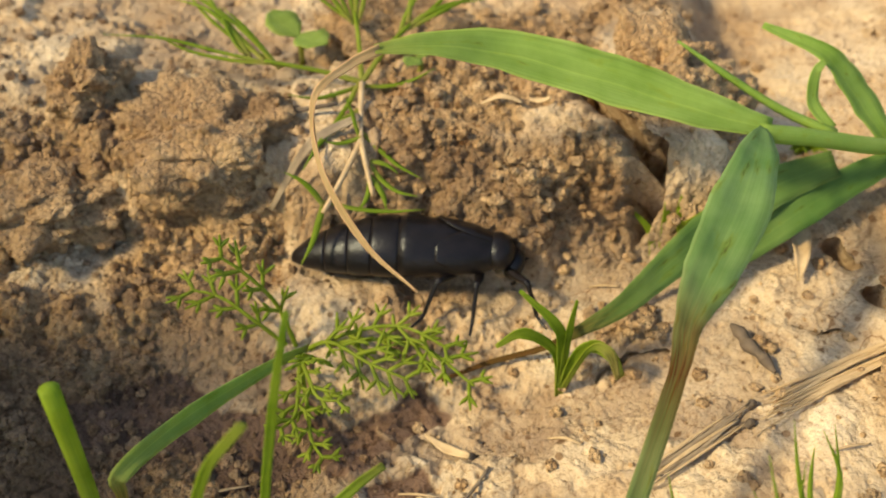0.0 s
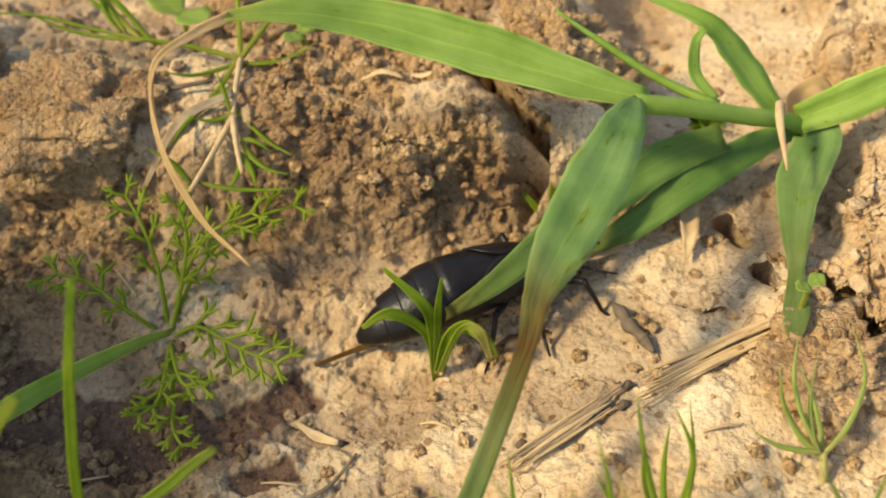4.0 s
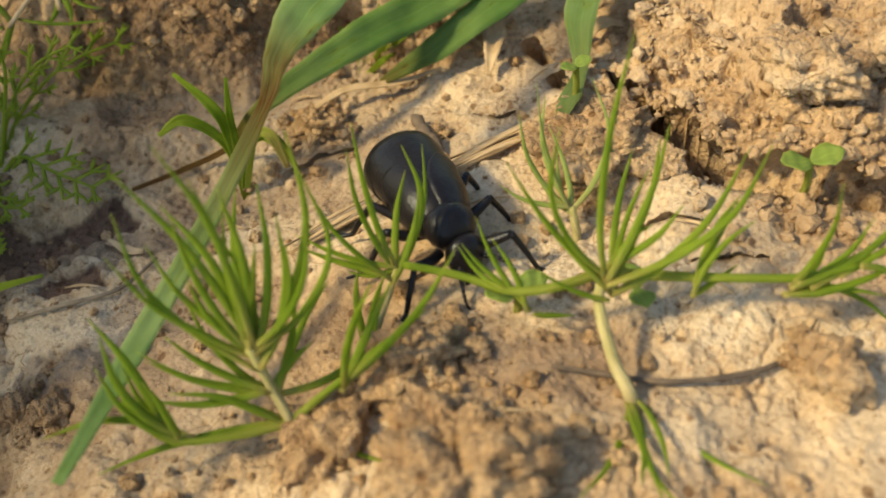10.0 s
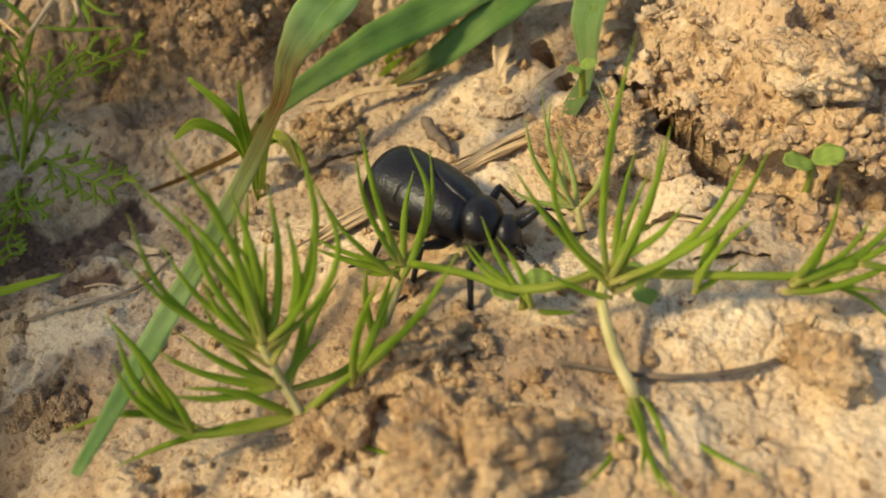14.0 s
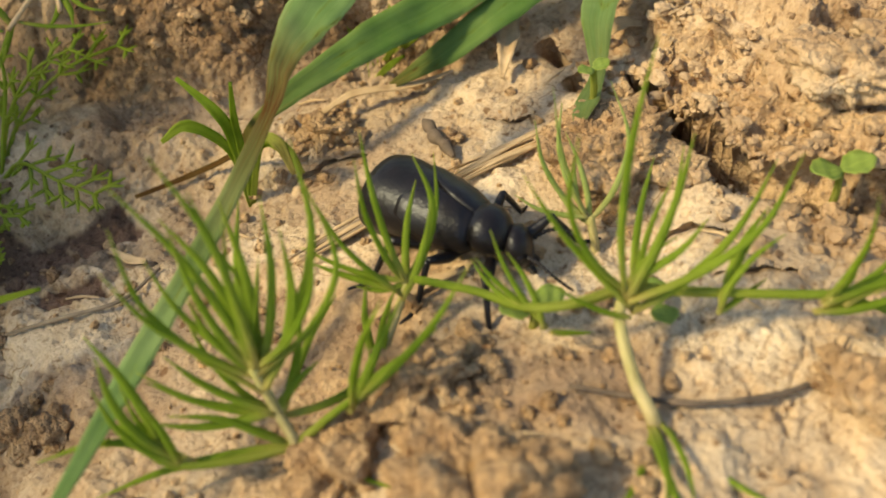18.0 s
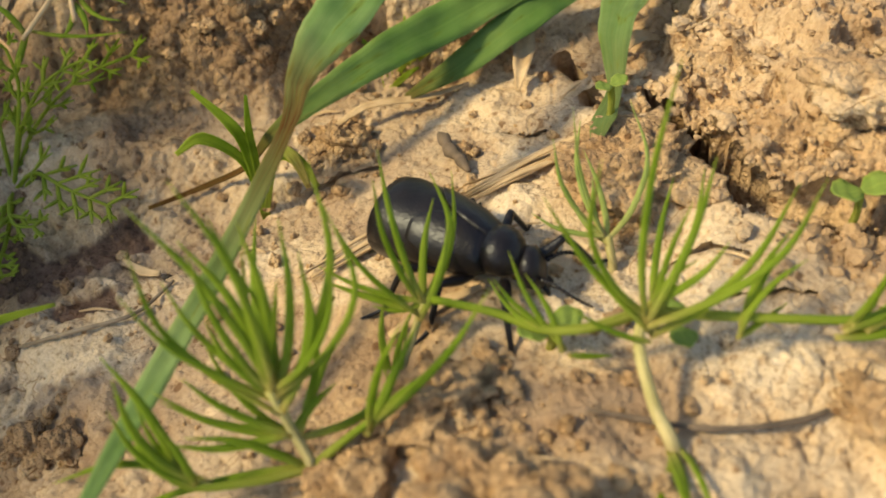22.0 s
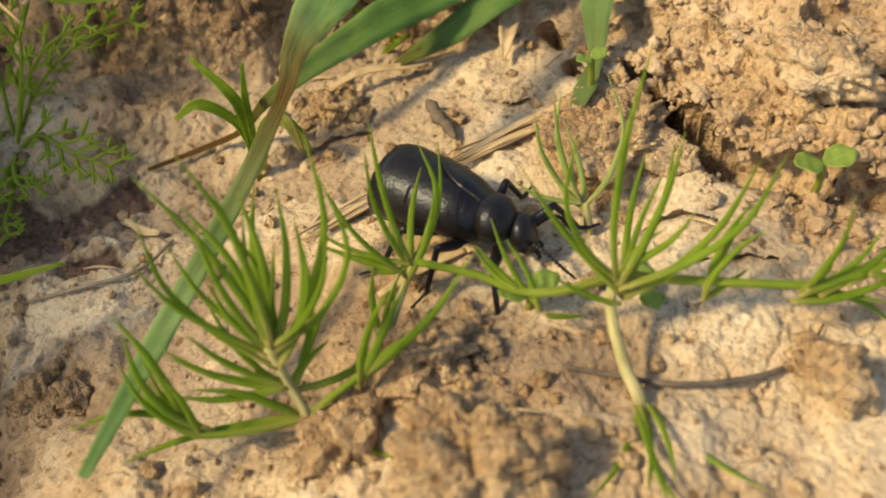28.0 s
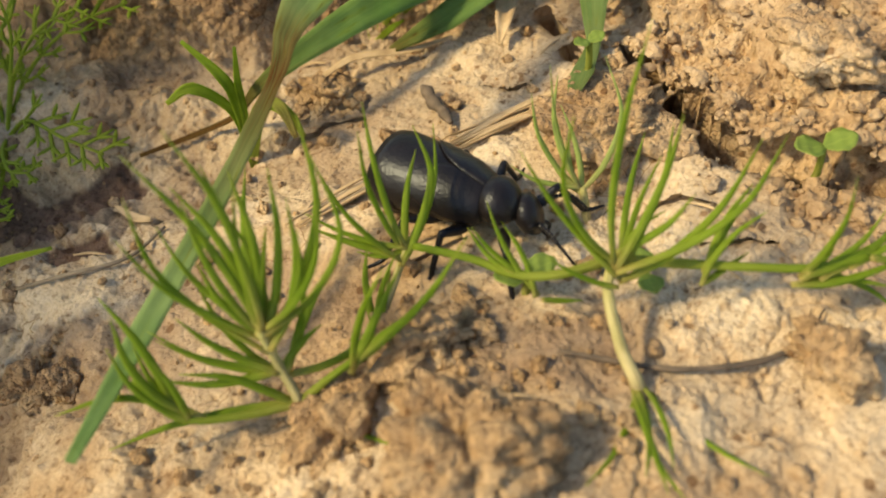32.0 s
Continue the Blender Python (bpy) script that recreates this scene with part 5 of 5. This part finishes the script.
# ---- loose crumbs ----
def crumbs(count, seed):
    rng = np.random.RandomState(seed)
    bm = bmesh.new()
    bmesh.ops.create_icosphere(bm, subdivisions=2, radius=1.0)
    base = np.array([v.co[:] for v in bm.verts])
    faces = np.array([[v.index for v in f.verts] for f in bm.faces])
    bm.free()
    cand = np.stack([rng.uniform(-0.08, 0.115, count * 6), rng.uniform(0.015, 0.15, count * 6)], 1)
    z, slab, bank = large_form(cand[:, 0], cand[:, 1])
    keep = rng.uniform(0, 1, len(cand)) < 0.09 + 0.7 * crumbliness(cand[:, 0], cand[:, 1], slab, bank) + 0.9 * (from_line(cand[:, 0], cand[:, 1], CRACK) < 0.006)
    cand, z = cand[keep][:count], z[keep][:count]
    co, fa = [], []
    for k, ((x, y), zz) in enumerate(zip(cand, z)):
        r = 0.00022 + 0.0010 * rng.uniform() ** 3.5
        jit = 1 + 0.9 * (vnoise3(base[:, 0] * 1.6 + k * 3.1, base[:, 1] * 1.6, base[:, 2] * 1.6, 5) - 0.5) + 0.13 * rng.uniform(-1, 1, len(base))
        q = base * jit[:, None] * r * np.array([1.0, rng.uniform(0.7, 1.2), rng.uniform(0.55, 0.9)])
        a = rng.uniform(0, 6.3)
        rot = np.array([[math.cos(a), -math.sin(a), 0], [math.sin(a), math.cos(a), 0], [0, 0, 1]])
        co.append(q @ rot.T + np.array([x, y, top(x, y, 0.0005) + r * 0.25]))
        fa.append(faces + k * len(base))
    me = bpy.data.meshes.new("soil_crumbs")
    me.from_pydata(np.concatenate(co).tolist(), [], np.concatenate(fa).tolist())
    at = me.attributes.new("crust", "FLOAT", "POINT")
    # crumbs in the hollow carry its shade in their colour too
    raw = me.attributes.new("bare_and_shade", "FLOAT", "POINT")
    raw.data.foreach_set("value", np.repeat(0.6 * step(-cand[:, 0], 0.004, 0.016), len(base)).astype(np.float32))
    at.data.foreach_set("value", np.repeat(np.clip(rng.uniform(0, 0.35, len(co)) + 0.6 * (cand[:, 0] > 0.066), 0, 1), len(base)).astype(np.float32))
    me.materials.append(SOIL)
    return tagged(new("soil_crumbs", me), "loose crumbs of dry brown clay scattered on the ground", "soil", kind="stuff")


crumbs(5200, 4)


# ---- unseen grass tuft added to shade the hollow ----
def shade_grass():
    rng = random.Random(21)
    x0, y0 = -0.118, 0.036
    z = gz(x0, y0)
    ob = thing("shade_grass", (x0, y0, z))
    for k in range(42):
        u = (k + rng.uniform(0, 1)) / 42
        bx, by = rng.uniform(-0.016, 0.010), -0.036 + 0.108 * u
        h = rng.uniform(0.095, 0.118) + 0.018 * (1 - u)
        lean = Vector((rng.uniform(-0.012, 0.006), rng.uniform(-0.012, 0.012), 0))
        part("leaf", blade_bm(bmesh.new(), [(bx, by, -0.002), (bx + lean.x * 0.3, by + lean.y * 0.3, h * 0.5), (bx + lean.x, by + lean.y, h)], (0.004, 0.010, 0.009, 0.001), (1, 0.2, 0.1), 0.12, 0.0003, per=6), BLADE, ob)
    return tagged(ob, "unseen tuft of green grass added to cast shade on the hollow", "grass")


SHADE_TUFT = shade_grass()


# ---- beetle ----
def lathe_bm(profile, wide=1.0, tall=1.0, sides=28, flat_low=0.85):
    """A body of rings along x; profile: (x, radius, height of the middle)."""
    bm = bmesh.new()
    rows = []
    for x, r, z in profile:
        ring = []
        for k in range(sides):
            w = 2 * math.pi * k / sides
            s = math.sin(w)
            ring.append(bm.verts.new((x, math.cos(w) * r * wide, z + s * r * tall * (1 if s > 0 else flat_low))))
        rows.append(ring)
    for a, b in zip(rows, rows[1:]):
        for k in range(sides):
            j = (k + 1) % sides
            bm.faces.new((a[k], a[j], b[j], b[k]))
    bm.faces.new(rows[0][::-1])
    bm.faces.new(rows[-1])
    bmesh.ops.recalc_face_normals(bm, faces=bm.faces)
    return bm


MM, HM = 0.001, 0.00084
BODY = [(7.8, 2.0, 5.4), (6.8, 3.1, 5.4), (4, 4.1, 5.6), (0, 4.8, 5.8), (-5, 5.3, 6.0), (-10, 5.2, 5.7), (-14, 4.5, 5.0), (-17.5, 3.7, 4.3), (-20.5, 2.5, 3.5), (-22.4, 1.3, 2.8), (-23.2, 0.5, 2.4)]


def body_radius(x):
    xs = [p[0] for p in BODY][::-1]
    return 0.95 * np.interp(x, xs, [p[1] for p in BODY][::-1]), 0.97 * np.interp(x, xs, [p[2] for p in BODY][::-1])


def beetle():
    b = thing("oil_beetle")
    parts = {"beetle": b, "segments": [], "legs": []}
    cuts = [7.5, -6.5, -10.5, -14.0, -17.5, -23.0]
    for i, (x0, x1) in enumerate(zip(cuts, cuts[1:])):
        prof = []
        for u in np.linspace(0, 1, 12):
            x = x0 + (x1 - x0) * u
            r, z = body_radius(x)
            swell = 1.0 + 0.025 * math.sin(math.pi * min(1, u * 1.05)) - (0.014 * (u > 0.93) if i < 4 else 0) - (0.016 * (u < 0.06) if i else 0)
            prof.append((x * MM, max(r * swell, 0.2) * MM, z * MM))
        seg = part("abdomen_segment", lathe_bm(prof, 0.98, 0.86), SHELL, b)
        parts["segments"].append(seg)
    for s in (1, -1):
        bm = bmesh.new()
        rows = []
        for u in np.linspace(0, 1, 18):
            x = 7.4 - 8.6 * u
            r, z = body_radius(x)
            r = r * 1.03 + 0.14 + 0.10 * math.sin(math.pi * u)
            lo = -0.35 + 0.85 * u ** 1.6
            hi = math.pi / 2 + 0.12 - 0.75 * u ** 3.0
            ring = []
            for k in range(13):
                w = lo + (hi - lo) * k / 12
                ring.append(bm.verts.new((x * MM, s * math.cos(w) * r * MM, (z + math.sin(w) * r * 0.875 + 0.12 * (s > 0) * (k > 9)) * MM)))
            rows.append(ring)
        for a, c in zip(rows, rows[1:]):
            for k in range(12):
                bm.faces.new((a[k], a[k + 1], c[k + 1], c[k]))
        bmesh.ops.recalc_face_normals(bm, faces=bm.faces)
        bmesh.ops.solidify(bm, geom=bm.faces[:], thickness=0.00018)
        part("wing_case", bm, SHELL, b)
    thorax = part("thorax", lathe_bm([(-0.8 * MM, 1.8 * MM, 0.0), (-0.2 * MM, 2.5 * MM, 0.0), (0.9 * MM, 2.9 * MM, 0), (2.1 * MM, 2.75 * MM, -0.15 * MM), (3.0 * MM, 2.1 * MM, -0.3 * MM), (3.6 * MM, 1.3 * MM, -0.4 * MM)], 1.05, 0.9), SHELL, b)
    thorax.matrix_basis = Matrix.Translation((6.8 * MM, 0, 5.9 * MM))
    parts["thorax"] = thorax
    head = part("head", lathe_bm([((x - 11.4) * HM, r * HM, (z - 5.7) * HM) for x, r, z in ((11.2, 0.9, 5.7), (11.9, 2.1, 5.6), (13.0, 2.75, 5.2), (14.2, 2.45, 4.6), (15.1, 1.7, 3.9), (15.6, 0.9, 3.4))], 1.05, 1.0), SHELL, b)
    head.matrix_basis = Matrix.Translation((9.8 * MM, 0, 5.3 * MM))
    parts["head"], parts["antennae"] = head, []
    for s in (1, -1):
        bm = bmesh.new()
        bmesh.ops.create_uvsphere(bm, u_segments=12, v_segments=8, radius=0.6 * HM)
        bmesh.ops.translate(bm, verts=bm.verts, vec=(2.3 * HM, s * 2.25 * HM, -0.4 * HM))
        part("eye", bm, SHELL, head)
        part("mouthpart", tube_bm(bmesh.new(), [(3.9 * HM, s * 0.8 * HM, -2.2 * HM), (4.9 * HM, s * 1.1 * HM, -2.9 * HM), (5.0 * HM, s * 0.8 * HM, -3.8 * HM)], (0.00028, 0.00025, 0.0002)), SHELL, head)
        line = smooth_line([(0, 0, 0), (1.8 * HM, s * 1.7 * HM, 0.9 * HM), (4.0 * HM, s * 2.9 * HM, 0.6 * HM), (6.6 * HM, s * 2.9 * HM, -0.9 * HM)], 4)
        bm = bmesh.new()
        for i, p in enumerate(line[:-1]):
            bmesh.ops.create_uvsphere(bm, u_segments=8, v_segments=6, radius=(0.40 - 0.014 * i) * HM, matrix=Matrix.Translation(p))
        tube_bm(bm, line[::3], (0.0002, 0.00015), 6, 3)
        feeler = part("antenna", bm, SHELL, head)
        feeler.matrix_basis = Matrix.Translation((3.2 * HM, s * 1.6 * HM, -0.5 * HM))
        parts["antennae"].append((feeler, s))
    for s in (1, -1):
        for x, ang, ln in ((9.5, 35, 1.0), (5.5, -8, 1.0), (2.5, -38, 1.15)):
            c, d = math.cos(radians(ang)), math.sin(radians(ang)) 
            def q(out, z):
                return (d * out * ln * MM, s * c * out * ln * MM, z * MM)
            leg = part("leg", tube_bm(bmesh.new(), [q(0, 0), q(2.0, 0.3), q(4.6, 1.6)], (0.0006, 0.0007, 0.00045), 8), SHELL, b)
            leg.matrix_basis = Matrix.Translation((x * MM, s * 1.9 * MM, 3.6 * MM))
            part("shin", tube_bm(bmesh.new(), [q(4.5, 1.65), q(6.0, -0.8), q(7.2, -3.0)], (0.0004, 0.00036, 0.0003), 8), SHELL, leg)
            part("foot", tube_bm(bmesh.new(), [q(7.2, -3.0), q(8.2, -3.4), q(9.8, -3.5)], (0.0003, 0.00028, 0.00016), 6), SHELL, leg)
            parts["legs"].append((leg, s, x))
    tagged(b, "large matt black oil beetle with a swollen segmented abdomen", "beetle")
    return parts


BEETLE = beetle()
# seconds, place of the neck, heading, nose up, how far the abdomen is drawn in, turn and nod of the head
CRAWL = [
    (0, 0.0070, 0.0953, -3, 0, 0, -8, 45),
    (1, 0.0074, 0.0949, -4, 0, 0, -8, 40),
    (2, 0.0094, 0.0938, -4, 0, 0, 0, 20),
    (2.5, 0.0116, 0.0932, -3, 0, 0.1, 0, -10),
    (3, 0.0183, 0.0896, 8, 0, 0.25, 10, -15),
    (3.5, 0.0269, 0.0888, 14, 0, 0.3, 5, 0),
    (4, 0.03, 0.089, 19, 0, 0.3, -10, 10),
    (4.5, 0.0312, 0.09, 19, 0, 0.3, -15, 15),
    (5.5, 0.031, 0.089, 14, 0, 0.35, -15, 15),
    (6.5, 0.0318, 0.0867, 8, 0, 0.4, -10, 15),
    (7, 0.0340, 0.0812, -8, 0, 0.7, -5, 10),
    (7.5, 0.0384, 0.0772, -10, 0, 0.85, -4, 10),
    (8, 0.0425, 0.0728, -5, 0, 0.97, -12, 12),
    (8.5, 0.0423, 0.068, -42, 0, 1, -20, 15),
    (9, 0.0388, 0.0602, -88, 0, 1.08, 0, 15),
    (9.5, 0.0422, 0.0548, -80, 0, 1.1, 5, 20),
    (10, 0.0447, 0.0527, -67, 0, 1.1, 10, 25),
    (10.5, 0.0462, 0.0524, -59, 0, 1.1, 20, 25),
    (11, 0.0472, 0.0524, -50, 0, 1.12, 28, 25),
    (12, 0.0473, 0.0530, -46, 0, 1.12, 32, 25),
    (13, 0.0474, 0.0531, -44, 0, 1.12, 34, 25),
    (15, 0.0474, 0.0530, -44, 0, 1.12, 34, 25),
    (16.5, 0.0474, 0.0532, -42, 0, 1.12, 32, 25),
    (18, 0.0476, 0.0532, -40, 0, 1.12, 28, 22),
    (19, 0.0484, 0.0520, -36, 0, 1.1, 22, 20),
    (20, 0.0491, 0.0526, -30, 0, 1.05, 14, 15),
    (21, 0.0485, 0.0524, -34, 0, 1.08, 20, 18),
    (22, 0.0472, 0.0529, -37, 0, 1.1, 24, 22),
    (23, 0.0469, 0.0526, -39, 0, 1.1, 26, 25),
    (24, 0.0471, 0.0515, -41, 0, 1.1, 28, 25),
    (25, 0.0475, 0.0517, -40, 0, 1.1, 28, 22),
    (26.5, 0.0480, 0.0522, -39, 0, 1.1, 28, 20),
    (28, 0.0482, 0.0525, -38, 0, 1.1, 28, 20),
    (29, 0.0485, 0.0521, -38, 0, 1.1, 28, 18),
    (30, 0.0488, 0.0518, -38, 0, 1.1, 28, 18),
    (31, 0.0487, 0.0524, -36, 0, 1.1, 28, 15),
    (32, 0.0491, 0.0526, -34, 0, 1.1, 26, 15),
]


def motions():
    rows = []
    for t, x, y, turn, up, short, yaw, nod in CRAWL:
        a = radians(turn)
        cx, cy = x - 0.007 * math.cos(a), y - 0.007 * math.sin(a)
        lo, hi = gz(cx - 0.008 * math.cos(a), cy - 0.008 * math.sin(a)), gz(cx + 0.008 * math.cos(a), cy + 0.008 * math.sin(a))
        tilt = math.degrees(math.atan2(hi - lo, 0.016)) * 0.7
        rows.append((t, pose(cx, cy, (lo + hi) / 2 + (0.0022 if t < 2.8 else 0.0012), 0, -tilt - up, turn)))
    walk(BEETLE["beetle"], rows)
    for i, seg in enumerate(BEETLE["segments"]):
        if i:
            slide = (0, 0.0031, 0.0057, 0.0086, 0.0137)[i]
            walk(seg, [(t, pose(slide * short, 0, -0.0003 * i * short)) for t, x, y, turn, up, short, yaw, nod in CRAWL])
    neck = BEETLE["head"].matrix_basis.copy()
    waist = BEETLE["thorax"].matrix_basis.copy()
    reach = waist.inverted() @ neck
    walk(BEETLE["thorax"], [(t, waist @ pose(0, 0, 0, 0, nod * 0.4, yaw * 0.5)) for t, x, y, turn, up, short, yaw, nod in CRAWL])
    walk(BEETLE["head"], [(t, waist @ pose(0, 0, 0, 0, nod * 0.4, yaw * 0.5) @ reach @ pose(0, 0, 0, 0, nod * 0.6, yaw * 0.5)) for t, x, y, turn, up, short, yaw, nod in CRAWL])
    for feeler, s in BEETLE["antennae"]:
        base = feeler.matrix_basis.copy()
        walk(feeler, [(n * 0.5, base @ pose(0, 0, 0, 0, 14 * math.sin(n * 1.7 + s) + 6 * math.sin(n * 0.6), 12 * math.sin(n * 1.1 + 2 * s))) for n in range(65)])
    for k, (leg, s, x) in enumerate(BEETLE["legs"]):
        base = leg.matrix_basis.copy()
        beat = []
        for n in range(0, 129):
            t = n * 0.25
            go = 15 if 2.2 < t < 9.4 else (4 if t < 2.2 else 3)
            swing = math.sin(t * (6.3 if go > 10 else 1.9) + k * math.pi)
            beat.append((t, base @ pose(0, 0, 0, 5 * s * max(0, swing) * (go > 10), 0, go * swing)))
        walk(leg, beat)
    # the added tuft leans over time so that its shade moves
    base = SHADE_TUFT.matrix_basis.copy()
    walk(SHADE_TUFT, [(0.0, base @ pose(0, 0, 0, 0, -6, 24)), (2.5, base @ pose(0, 0, 0, 0, -5, 22)), (4.2, base @ pose(0, 0, 0, -2, 4, 12)), (6.5, base @ pose(0, 0, 0, -5, 16, 0)), (9.0, base @ pose(0, 0, 0, -5, 16, 0)), (13.0, base @ pose(0, 0, 0, -5, 12, 0)), (19.0, base @ pose(0, 0, 0, -5, 8, 0)), (32.0, base @ pose(0, 0, 0, -5, 7, 0))])
    for leaf, rest in PRESSED:
        base = leaf.matrix_basis.copy()
        walk(leaf, [(0.0, base @ rest), (2.4, base @ rest), (2.9, base @ rest.lerp(Matrix.Identity(4), 0.4)), (3.5, base), (32.0, base)])


motions()
